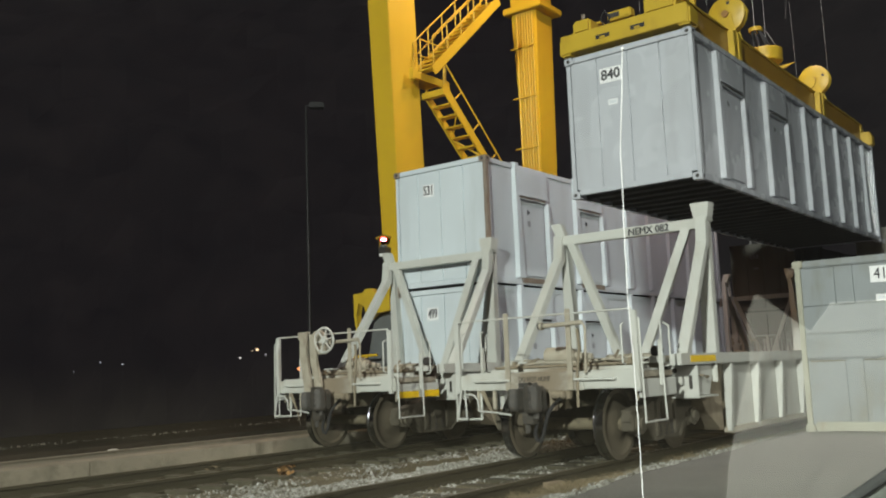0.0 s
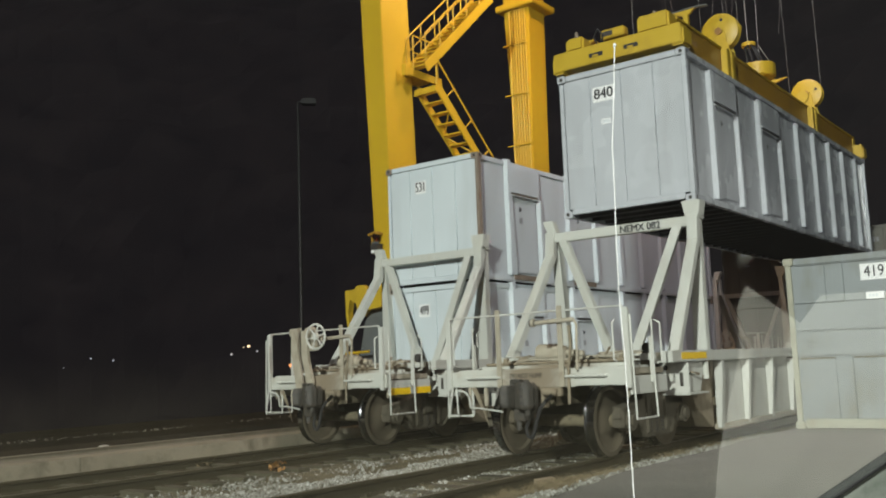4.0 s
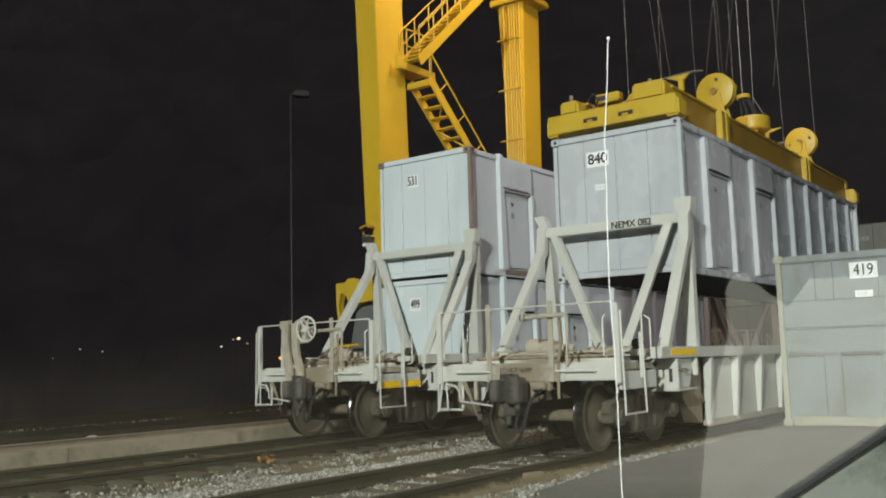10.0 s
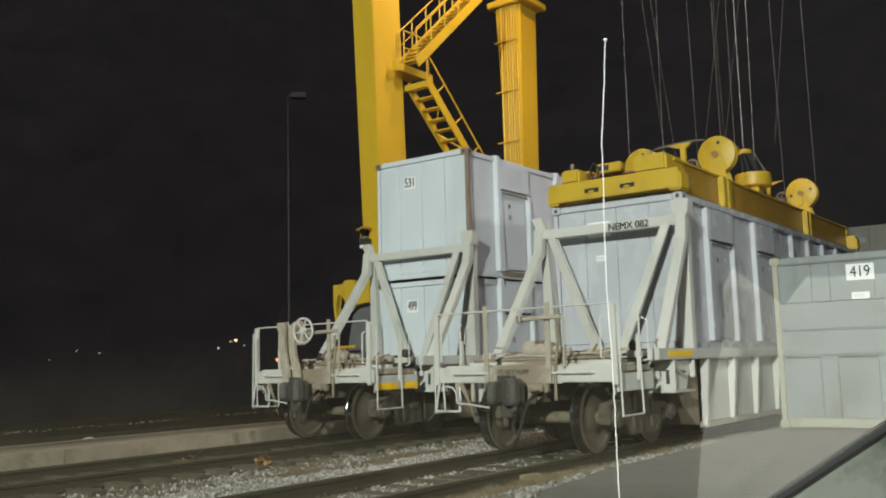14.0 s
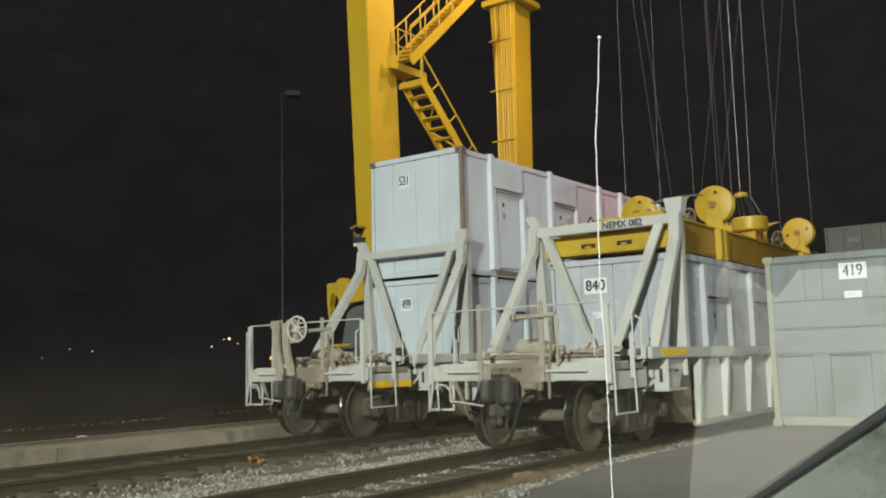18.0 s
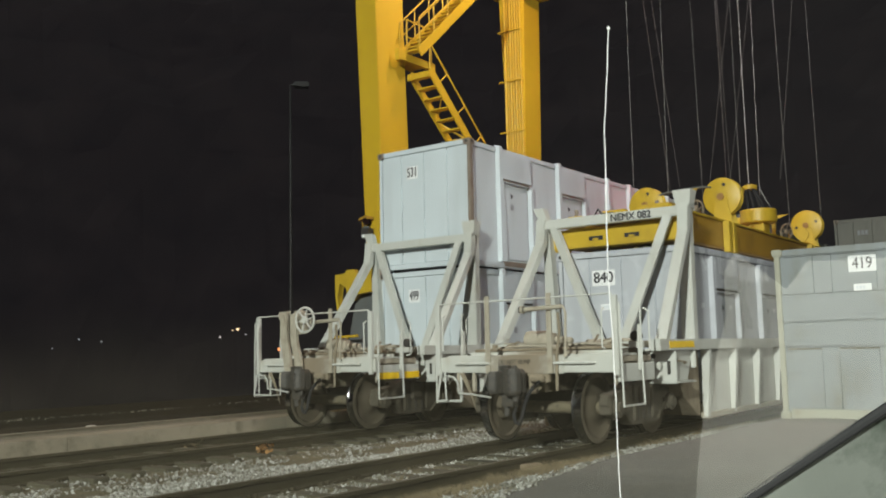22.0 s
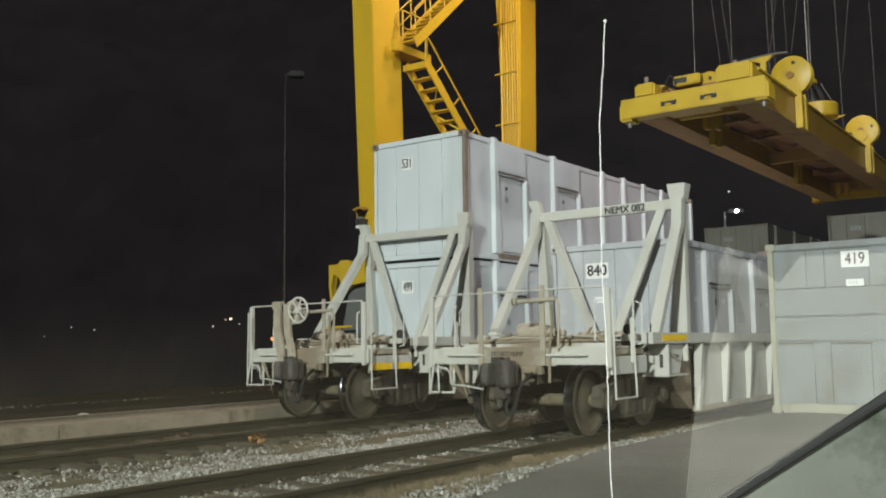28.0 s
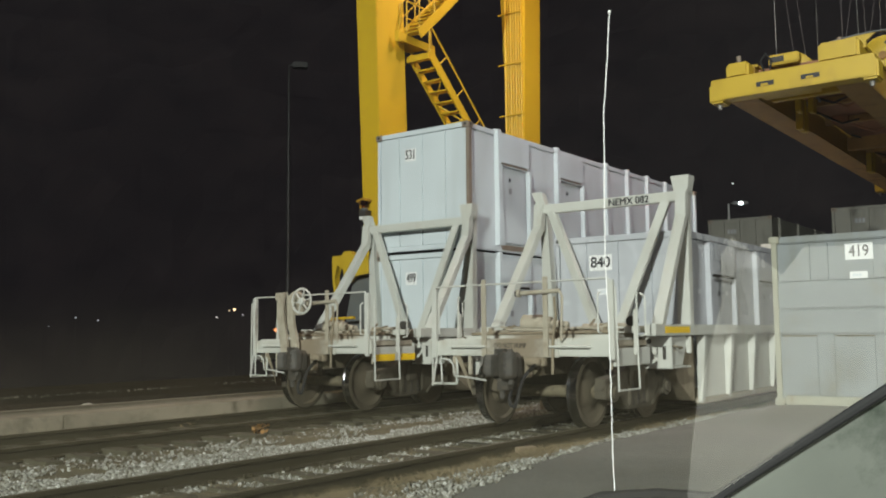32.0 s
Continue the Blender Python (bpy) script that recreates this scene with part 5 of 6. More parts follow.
    part("leg_foot", bm, YELLOW, cr, bevel=0.05)
    bm = bm_new()
    pipe(bm, [(-9.62, 2.9, 1.70), (-8.62, 2.9, 1.73)], 0.035)
    pipe(bm, [(-9.0, 2.9, -0.07), (-9.0, 2.9, 1.70)], 0.03)
    part("guard_rail", bm, YELLOW, cr, "yellow guard rail")
    bm = bm_new()
    box(bm, -9.58, -9.34, 4.10, 4.40, 4.60, 4.64)
    box(bm, -9.58, -9.34, 4.12, 4.36, 4.36, 4.60)
    cap = bm_new()
    prism(cap, [(-9.66, 4.92), (-9.40, 4.98), (-9.34, 4.93), (-9.34, 4.88), (-9.42, 4.92), (-9.64, 4.86)], "y", 4.10, 4.38)
    box(cap, -9.64, -9.60, 4.22, 4.28, 4.60, 4.90)
    part("lamp_guard", cap, YELLOW_DIRTY_DIM, cr, "bent orange guard over the beacon", bevel=0.006)
    bk = part("beacon_bracket", bm, DARK, cr, "dark lamp bracket on the leg", bevel=0.01)
    bm = bm_new()
    box(bm, -9.54, -9.42, 4.108, 4.118, 4.39, 4.47)
    part("bracket_label", bm, PLATE, bk, "pale label")
    for yy in (4.45, 5.32, 12.2, 13.1):
        wb = bm_new()
        lathe(wb, [(-0.12, 0.10), (-0.12, 0.42), (0.12, 0.42), (0.12, 0.10)], 28, Matrix.Translation((-9.2, yy, 0.40)) @ pose(0, 0, 0, 0, 90, 0))
        part("travel_wheel", wb, DARK, cr, smooth=True)
    # scaled about the camera's eye, so the view stays alike, until its wheels meet the runway's rail
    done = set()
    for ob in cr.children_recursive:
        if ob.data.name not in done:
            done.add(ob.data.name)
            ob.data.transform(Matrix.Scale(CRANE_EYE_SCALE, 4))
        ob.matrix_basis.translation *= CRANE_EYE_SCALE
    cr.matrix_basis = pose(*CRANE_EYE_SHIFT)
    return cr


# scale and shift about the eye that keep the crane's outline in view
CRANE_EYE_SCALE, CRANE_EYE_SHIFT = 0.888, (0.766, -1.585, 0.149)
STAIR = dict(y_mid=5.85, z_mid=9.55, y_low=8.95, z_low=6.4, y_top=9.3, z_top=12.75)
DARKBOX = paint("dark_green_grey_paint", (0.11, 0.118, 0.115), 0.6, 0, 0.2, 3, (0.10, 0.09, 0.07), 0.4, 2, 0.2, 30)
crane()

# ---- spreader ----


def spreader():
    """Hangs over the load. Local origin: near end, top of the container."""
    sp = thing("container_spreader", "yellow lifting spreader frame with rope sheaves", "spreader")
    L = CAR_L

    def add(nm, mat, *b, bevel=0.012, lab="", parent=None):
        bm = bm_new()
        for q in b:
            box(bm, *q)
        return part(nm, bm, mat, parent or sp, lab, bevel=bevel)

    for y0, y1, s in ((-0.10, 0.22, 1), (L - 0.22, L + 0.10, -1)):
        eb = add("end_beam", YELLOW_WORN, (-1.21, 1.21, y0, y1, 0.07, 0.40), lab="worn yellow end beam")
        for sx in (-1, 1):
            add("corner_head", YELLOW_WORN, (sx * 1.13 - 0.12, sx * 1.13 + 0.12, min(y0, y1) + 0.01, max(y0, y1) + 0.06, 0.03, 0.34), bevel=0.03)
            tb = bm_new()
            rod(tb, (sx * 1.13, (y0 + y1) / 2, 0.03), (sx * 1.13, (y0 + y1) / 2, -0.055), 0.045, 12, 0.03)
            part("twist_lock", tb, LOCK_STEEL, sp, "steel twist lock")
            bx = (-0.98, -0.62) if sx < 0 else (0.42, 1.0)
            add("end_block", YELLOW_WORN, (bx[0], bx[1], min(y0, y1) + 0.04, max(y0, y1) + 0.5 * (1 if s > 0 else 0), 0.39, 0.64 if sx < 0 else 0.70), lab="yellow actuator block", bevel=0.04)
            rb = bm_new()
            rod(rb, (sum(bx) / 2, (y0 + y1) / 2, 0.62), (sum(bx) / 2, (y0 + y1) / 2, 0.76), 0.035, 10)
            part("lock_pin", rb, RUSTY, sp)
        if s > 0:
            for x in (-0.36, 0.31):
                # black plate on the solid beam, in place of a hole's shade
                hb = bm_new()
                box(hb, x - 0.135, x + 0.135, -0.104, -0.098, 0.175, 0.25)
                hole = part("hand_hole", hb, BLACK, eb, bevel=0.0)
                hb = bm_new()
                box(hb, x - 0.06, x + 0.045, -0.118, -0.104, 0.178, 0.212)
                part("lock_lever", hb, YELLOW_WORN, hole, bevel=0.004)
    for sx in (-1, 1):
        add("main_beam", YELLOW_DIRTY_DIM, (sx * 0.80 - 0.19, sx * 0.80 + 0.19, 0.22, L - 0.22, 0.10, 0.62), lab="long grimy yellow main beam", bevel=0.02)
        add("beam_flange", YELLOW_WORN, (sx * 0.80 - 0.23, sx * 0.80 + 0.23, 0.25, L - 0.25, 0.60, 0.64), bevel=0.005)
        add("soffit_plate", SOFFIT, (sx * 0.80 - 0.22, sx * 0.80 + 0.22, 0.25, L - 0.25, 0.075, 0.105), bevel=0.004, lab="brown-yellow lower flange")
        for y in (2.3, 7.8):
            for k in (0, 0.25):
                add("stiffener_box", YELLOW_WORN, (0.27 + sx * 0.79 - 0.06, 0.27 + sx * 0.79 + 0.06, y + k, y + k + 0.17, 0.03 if sx > 0 else -0.06, 0.61), bevel=0.012, lab="yellow stiffener box")
    for i in range(7):
        y = 0.9 + i * 1.72
        add("cross_member", SOFFIT if i else YELLOW_WORN, (-0.56, 0.56, y - 0.07, y + 0.07, 0.14, 0.40) if i in (0, 3, 6) else (-0.56, 0.56, y - 0.05, y + 0.05, 0.36, 0.50), bevel=0.01)
    add("gusset", YELLOW_WORN, (-0.58, 0.30, 0.22, 0.62, 0.12, 0.16), bevel=0.01, lab="yellow corner gusset")
    # hydraulic hoses and oily links under the walkway plate
    for k, (xa, ya, xb, yb) in enumerate(((-0.30, 1.9, 0.45, 2.3), (-0.1, 2.5, 0.5, 2.6), (-0.5, 3.3, 0.1, 4.4), (-0.2, 4.9, 0.5, 5.2), (-0.45, 5.9, 0.3, 6.3), (-0.1, 7.2, 0.5, 7.5), (-0.5, 8.1, 0.4, 9.2))):
        hb = bm_new()
        mid = (Vector((xa, ya, 0.42)) + Vector((xb, yb, 0.42))) / 2 + Vector((0.03, 0.05, -0.14))
        pipe(hb, [(xa, ya, 0.44), tuple(mid), (xb, yb, 0.44)], 0.02, 8)
        part("hydraulic_hose", hb, RED_OXIDE if k % 2 else DARK, sp, "drooping hydraulic hose", smooth=True)
    hb = bm_new()
    ring = [(-0.18 + 0.10 * math.cos(a * 0.5), 2.0, 0.30 + 0.10 * math.sin(a * 0.5)) for a in range(0, 11)]
    pipe(hb, ring, 0.022, 8)
    part("hose_loop", hb, ROPE, sp, "bent steel hose loop", smooth=True)
    for y in (1.6, 4.2, 6.8, 9.4):
        add("valve_block", RED_OXIDE, (-0.42, -0.12, y, y + 0.34, 0.36, 0.51), (0.05, 0.22, y + 0.1, y + 0.5, 0.40, 0.51), bevel=0.012, lab="oily red-brown valve block")
    add("deck_plate", RED_OXIDE, (-0.57, 0.57, 0.3, L - 0.3, 0.51, 0.55), bevel=0.004, lab="dark red walkway plate")
    for y in (1.2, 10.6):
        add("guide_block", YELLOW_WORN, (-0.28, -0.19, y, y + 0.2, 0.0, 0.30), (-0.08, 0.01, y, y + 0.2, -0.04, 0.26), bevel=0.015)
    # sheaves with their cheek plates
    for sx in (-1, 1):
        for y in (3.05, 8.8):
            x = sx * 0.78
            sb = bm_new()
            lathe(sb, [(-0.10, 0.06), (-0.10, 0.345), (-0.085, 0.37), (-0.05, 0.37), (0, 0.33), (0.05, 0.37), (0.085, 0.37), (0.10, 0.345), (0.10, 0.06)], 40, Matrix.Translation((x, y, 1.17)) @ pose(0, 0, 0, 90, 0, 0))
            sh = part("sheave", sb, YELLOW_WORN, sp, "large yellow rope sheave", smooth=True)
            hb = bm_new()
            rod(hb, (x, y - 0.18, 1.17), (x, y + 0.18, 1.17), 0.07, 16)
            part("hub", hb, HUB, sh, "rusty ochre hub")
            # dark discs on the sheave's face paint its holes as shaded
            kb = bm_new()
            for a in ((1.35,) if y < 5 else (0.35, 3.3)):
                rod(kb, (x + math.cos(a) * 0.24, y - 0.104, 1.17 + math.sin(a) * 0.24), (x + math.cos(a) * 0.24, y - 0.101, 1.17 + math.sin(a) * 0.24), 0.035, 12)
            part("lightening_hole", kb, DARK, sh)
            for dy in (-0.14, 0.12):
                cb = bm_new()
                prism(cb, [(x - 0.17, 0.64), (x + 0.22, 0.64), (x + 0.14, 1.0), (x + 0.09, 1.22), (x - 0.09, 1.22), (x - 0.12, 1.0)], "y", y + dy, y + dy + 0.02)
                part("cheek_plate", cb, YELLOW_WORN, sp, bevel=0.004)
            ends = {(-1, 3.05): ((-0.29, -0.27), (0.45, 0.52)), (1, 3.05): ((-0.40, -0.62), (0.34, 0.32)), (-1, 8.8): ((-0.35, -0.5), (0.45, 0.6)), (1, 8.8): ((-0.41, -0.62), (0.33, 0.22))}[(sx, y)]
            for lo, hi in ends:
                ro = bm_new()
                rod(ro, (x + lo, y, 1.20), (x + hi, y + 0.05, 17), 0.0056, 6)
                part("hoist_rope", ro, ROPE, sp, "thin steel hoist rope")
    for (xa, za, xb, zb) in ((-1.50, 1.9, -1.87, 5.7), (-1.26, 1.9, -1.65, 5.65), (-0.78, 1.9, -0.2, 5.26), (-0.31, 1.9, 0.25, 5.14), (-0.05, 1.9, -0.12, 5.24), (1.02, 1.9, 1.39, 4.84)):
        ro = bm_new()
        k = (17 - za) / (zb - za)
        rod(ro, (xa, 6.0, 0.6 if abs(xa) < 0.9 else za), (xa + (xb - xa) * k, 6.0, 17), 0.0055, 6)
        part("stay_rope", ro, ROPE_DARK, sp, "dark slanting stay rope")
    # cable basket and its stand
    cb = bm_new()
    lathe(cb, [(0.86, 0.10), (0.86, 0.35), (0.89, 0.385), (1.14, 0.385), (1.16, 0.365), (1.12, 0.34), (0.92, 0.08)], 32, Matrix.Translation((0.53, 5.9, 0.1)))
    part("cable_basket", cb, YELLOW_WORN, sp, "round yellow cable basket", smooth=True)
    cc = bm_new()
    lathe(cc, [(1.74, 0.02), (1.74, 0.15), (1.82, 0.15), (1.85, 0.08), (1.85, 0.02)], 20, Matrix.Translation((0.38, 5.9, 0)))
    part("cable_cap", cc, YELLOW_WORN, sp, "small yellow cable guide cap", smooth=False)
    for k in range(7):
        a = k * 0.9 + 0.2
        rb = bm_new()
        pipe(rb, [(0.53 + 0.22 * math.cos(a), 5.9 + 0.22 * math.sin(a), 1.0), (0.47 + 0.15 * math.cos(a), 5.9 + 0.15 * math.sin(a), 1.42), (0.38 + 0.09 * math.cos(a), 5.9 + 0.09 * math.sin(a), 1.76)], 0.026, 8)
        part("power_cable", rb, RUBBER, sp, "black power cable", smooth=True)
    rb = bm_new()
    pipe(rb, [(0.85, 5.9, 1.22), (0.70, 5.9, 1.50), (0.60, 5.9, 1.72)], 0.008)
    part("cable_sling", rb, ROPE, sp)
    rb = bm_new()
    rod(rb, (0.36, 5.9, 1.80), (0.32, 5.95, 17), 0.010, 6)
    part("hoist_rope", rb, ROPE, sp)
    add("basket_bracket", YELLOW_WORN, (0.4, 0.7, 5.7, 6.1, 0.62, 0.97), (0.75, 1.05, 3.3, 3.5, 1.28, 1.38), bevel=0.01)
    # hose arm over the near beam
    ab = bm_new()
    box(ab, 0.77, 0.86, 1.16, 1.24, 0.6, 1.03)
    prism(ab, [(0.50, 1.075), (1.0, 1.085), (0.88, 0.985), (0.75, 0.985)], "y", 1.17, 1.23)
    part("hose_arm", ab, YELLOW_WORN, sp, "yellow tee-shaped hose arm", bevel=0.006)
    ab = bm_new()
    box(ab, 0.36, 0.44, 7.36, 7.43, 0.545, 1.26)
    prism(ab, [(0.28, 1.30), (0.74, 1.31), (0.50, 1.23), (0.34, 1.23)], "y", 7.37, 7.42)
    part("hose_arm", ab, YELLOW_WORN, sp, "small yellow tee-shaped hose arm", bevel=0.006)
    # spoked rope wheels beside the sheaves
    for wx, wy, wz in ((0.24, 3.05, 0.98), (0.28, 8.8, 1.08)):
        turn = pose(wx, wy, wz, 0, 0, -28)
        wb = bm_new()
        pipe(wb, [turn @ Vector((0.19 * math.cos(a), 0, 0.19 * math.sin(a))) for a in (k * math.tau / 24 for k in range(25))], 0.017, 8)
        for k in range(6):
            a = k * math.tau / 6 + 0.3
            rod(wb, tuple(turn @ Vector((0, 0, 0))), tuple(turn @ Vector((0.19 * math.cos(a), 0, 0.19 * math.sin(a)))), 0.011, 6)
        rod(wb, tuple(turn @ Vector((0, -0.05, 0))), tuple(turn @ Vector((0, 0.10, 0))), 0.03, 10)
        wheel = part("rope_wheel", wb, DUST, sp, "small spoked rope wheel", smooth=True)
        wb = bm_new()
        beam(wb, tuple(turn @ Vector((0, 0.08, 0.03))), (wx, wy + 0.08, 0.54), 0.05, 0.02)
        part("wheel_bracket", wb, YELLOW_DIRTY_DIM, wheel)
    ab = bm_new()
    for k in range(6):
        box(ab, 0.992, 0.994, 0.62 + k * 0.10, 0.685 + k * 0.10, 0.33, 0.42)
    part("print_bars", ab, SOFFIT, sp, "faded stencil bars")
    ab = bm_new()
    pts = [(0.28, 1.055), (0.45, 1.08), (0.70, 1.098), (0.95, 1.105), (1.10, 1.10), (1.22, 1.085)]
    prism(ab, pts + [(x, z - 0.022) for x, z in reversed(pts)], "y", 1.16, 1.24)
    part("arm_plate", ab, DARKBOX, sp, "thin bowed arm plate")
    add("floodlight_case", YELLOW_WORN, (-0.36, 0.10, 0.12, 0.30, 0.54, 0.70), bevel=0.02, lab="yellow lamp case")
    lb = bm_new()
    box(lb, -0.34, -0.12, 0.112, 0.12, 0.575, 0.665)
    part("lamp_face", lb, DARK, sp, bevel=0.002)
    wb = bm_new()
    pipe(wb, [(-0.42, 0.1, 0.45), (-0.48, 0.1, 0.62), (-0.40, 0.1, 0.74), (-0.30, 0.1, 0.60), (-0.34, 0.1, 0.47)], 0.014)
    part("cable_loop", wb, RUBBER, sp)
    hb = bm_new()
    lathe(hb, [(-0.02, 0.02), (-0.02, 0.14), (0.02, 0.14), (0.02, 0.02)], 20, Matrix.Translation((0.95, 7.7, 0.84)) @ pose(0, 0, 0, 90, 0, 0))
    part("small_wheel", hb, YELLOW_WORN, sp)
    mb = bm_new()
    rod(mb, (-0.98, 7.9, 0.6), (-0.98, 7.9, 2.2), 0.02, 8)
    box(mb, -1.06, -0.96, 7.82, 7.98, 2.16, 2.32)
    part("lamp_mast", mb, DARKBOX, sp)
    rb = bm_new()
    box(rb, -1.066, -1.061, 7.84, 7.96, 2.18, 2.30)
    part("status_lamp", rb, glow("status_red", (1.0, 0.05, 0.12), 330), sp, "small red status lamp")
    return sp


spread = spreader()

# ---- in front of the camera: whip antenna and the windscreen's foot ----


def antenna():
    th = thing("whip_antenna", "white spiral-wound whip antenna on the vehicle's wing", "antenna", pose(5.688, -11.86, 0.55))
    pts = [(0.0, 0.05, 0.0), (-0.011, 0.046, 0.395), (0.009, 0.002, 0.767), (0.016, -0.025, 0.982), (0.043, -0.065, 1.366), (0.063, -0.073, 1.52), (0.076, -0.081, 1.635)]
    for p, q in zip(pts, pts[1:]):
        bm = bm_new()
        n = max(3, round((Vector(q) - Vector(p)).length / 0.022))
        a, b = Vector(p), Vector(q)
        run = [a.lerp(b, i / n) + Vector((rnd.uniform(-1, 1), rnd.uniform(-1, 1), 0)) * (0.0009 if 0 < i < n else 0) for i in range(n + 1)]
        pipe(bm, run, 0.0015, 8)
        part("whip_section", bm, WHIP, th)
    bm = bm_new()
    bmesh.ops.create_icosphere(bm, subdivisions=2, radius=0.0050, matrix=Matrix.Translation(pts[-1]))
    part("tip", bm, WHIP, th, "round white tip")
    bm = bm_new()
    rod(bm, (0, 0.05, -0.1), (0, 0.05, 0.02), 0.02, 14)
    part("antenna_base", bm, RUBBER, th)


WHIP = paint("white_antenna_sleeve", (0.9, 0.9, 0.88), 0.4, 0, 0.05, 30)
antenna()

# ---- distance ----


def woods():
    bm = bm_new()
    r = random.Random(5)
    rows = []
    for j in range(14):
        row = []
        for i in range(90):
            a = radians(-85 + i * 1.9)
            d = 240 + j * 18
            # rises far enough that its top edge stays out of the camera's view
            h = -30 + j * 18.6 + (noise.noise((i * 0.35, j * 0.5, 1)) * 6 + r.uniform(-2, 2)) * (j > 0)
            row.append(bm.verts.new((math.sin(a) * d, math.cos(a) * d, h)))
        rows.append(row)
    for a, b in zip(rows, rows[1:]):
        for i in range(89):
            bm.faces.new((a[i], a[i + 1], b[i + 1], b[i]))
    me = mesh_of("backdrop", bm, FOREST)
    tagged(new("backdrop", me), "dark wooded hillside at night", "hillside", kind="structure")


woods()


def at_bearing(heading, pitch, dist):
    h, p = radians(heading), radians(pitch)
    return Vector((EYE_X, EYE_Y, 1.326)) + Vector((math.sin(h) * math.cos(p), math.cos(h) * math.cos(p), math.sin(p))) * dist


def distant_lamp(heading, pitch, dist, size, colour, strength, label):
    """A far light: a small round lamp head on a thin post that stands on the ground."""
    p = at_bearing(heading, pitch, dist)
    th = thing("distant_lamp", label, "lamp", pose(p.x, p.y, ground_height(p.x, p.y) - 0.1), "distant lamps")
    h = p.z - ground_height(p.x, p.y) + 0.1
    bm = bm_new()
    rod(bm, (0, 0, 0), (0, 0, h - size), 0.006, 6)
    part("post", bm, DARKBOX, th)
    bm = bm_new()
    bmesh.ops.create_icosphere(bm, subdivisions=2, radius=size, matrix=Matrix.Translation((0, 0, h)) @ Matrix.Diagonal((1, 1, 0.8, 1)))
    part("lamp_head", bm, glow("lamp_glow", colour, strength), th, "glowing lamp head")


for hd, pt, sz, col, st, lab in (
        (-49.53, 1.55, 0.50, (1.0, 0.72, 0.42), 2.2, "warm white street lamp in the dark distance"),
        (-49.83, 1.49, 0.26, (1.0, 0.75, 0.45), 1.0, "warm white street lamp in the dark distance"),
        (-50.56, 1.09, 0.34, (0.95, 0.9, 0.85), 1.0, "small white lamp in the dark distance"),
        (-49.02, 1.23, 0.28, (0.9, 0.85, 0.9), 0.8, "small white lamp in the dark distance"),
        (-46.99, 0.30, 0.75, (1.0, 0.36, 0.12), 1.8, "orange sodium lamp in the dark distance"),
        (-58.55, 1.09, 0.24, (0.85, 0.9, 1.0), 0.8, "small bluish lamp in the dark distance"),
        (-57.32, 0.94, 0.26, (0.85, 0.9, 1.0), 0.9, "small bluish lamp in the dark distance"),
        (-59.98, 0.60, 0.18, (0.85, 0.9, 1.0), 0.5, "small bluish lamp in the dark distance"),
        (-18.80, 8.76, 0.34, (0.9, 1.0, 0.95), 0.9, "small white lamp high above the far containers")):
    distant_lamp(hd, pt, 215, sz * 0.72, col, st, lab)


def yard_pole(heading, pitch, dist, lit, label):
    p = at_bearing(heading, pitch, dist)
    th = thing("lamp_pole", label, "lamp pole", pose(p.x, p.y, ground_height(p.x, p.y) - 0.1, 0, 0, -heading))
    h = p.z - ground_height(p.x, p.y) + 0.1
    bm = bm_new()
    rod(bm, (0, 0, 0), (0, 0, h), 0.13, 12, 0.06)
    part("pole", bm, POLE_LIT if lit else POLE, th, smooth=True)
    bm = bm_new()
    beam(bm, (0, 0, h), (0.02 * dist, 0, h + 0.05), 0.08, 0.06)
    part("arm", bm, POLE, th)
    bm = bm_new()
    w = 0.012 * dist
    box(bm, w * 0.3, w * 1.6, -0.25, 0.25, h - 0.12, h + 0.14)
    head = part("lamp_head", bm, POLE, th, bevel=0.03)
    if lit:
        bm = bm_new()
        bmesh.ops.create_icosphere(bm, subdivisions=2, radius=0.115, matrix=Matrix.Translation((w * 1.0, -0.42, h - 0.02)))
        part("lamp_glass", bm, glow("floodlight_glass", (0.90, 1.0, 0.98), 30), head, "glaring white lamp glass")


# two pole tones: dark, and pale with its own lamp's light painted in
POLE = paint("dark_pole_paint", (0.028, 0.027, 0.027), 0.5, 0.3, 0.1, 2)
POLE_LIT = paint("lamplit_pole_paint", (0.45, 0.45, 0.43), 0.5, 0, 0.1, 2)
yard_pole(-19.1, 7.55, 62, True, "glaring floodlight on a pole behind the containers")
yard_pole(-46.31, 16.5, 46, False, "unlit tall lamp pole against the night sky")

# ---- strobe beacon on the crane leg, switched by an added turning hood ----
BEACON_RED = glow("beacon_red", (1.0, 0.05, 0.07), 150)
BEACON_AT = (-7.661, 2.180, 4.269)
beacon = thing("rotating_beacon", "red rotating warning beacon on the crane leg", "beacon", pose(*BEACON_AT))
_b = bm_new()
lathe(_b, [(0.0, 0.05), (0.0, 0.09), (0.05, 0.09), (0.05, 0.05)], 20, Matrix.Identity(4))
part("base", _b, DARKBOX, beacon)
HOOD = paint("dark_red_hood", (0.014, 0.006, 0.005), 1.0, 0, 0.2, 8, spec=0.0)
_b = bm_new()
lathe(_b, [(-0.10, 0.0), (-0.10, 0.085), (0.15, 0.085), (0.15, 0.077), (-0.09, 0.077), (-0.09, 0.0)], 24, Matrix.Translation((0, 0, 0.19)) @ pose(0, 0, 0, 82, 0, 0))
part("hood", _b, HOOD, beacon, "dark red turning lamp hood")
_b = bm_new()
rod(_b, (0, 0.085, 0.178), (0, 0.05, 0.183), 0.068, 20)
part("lens", _b, BEACON_RED, beacon, "glowing red lens")

# ---- the vehicle round the camera ----


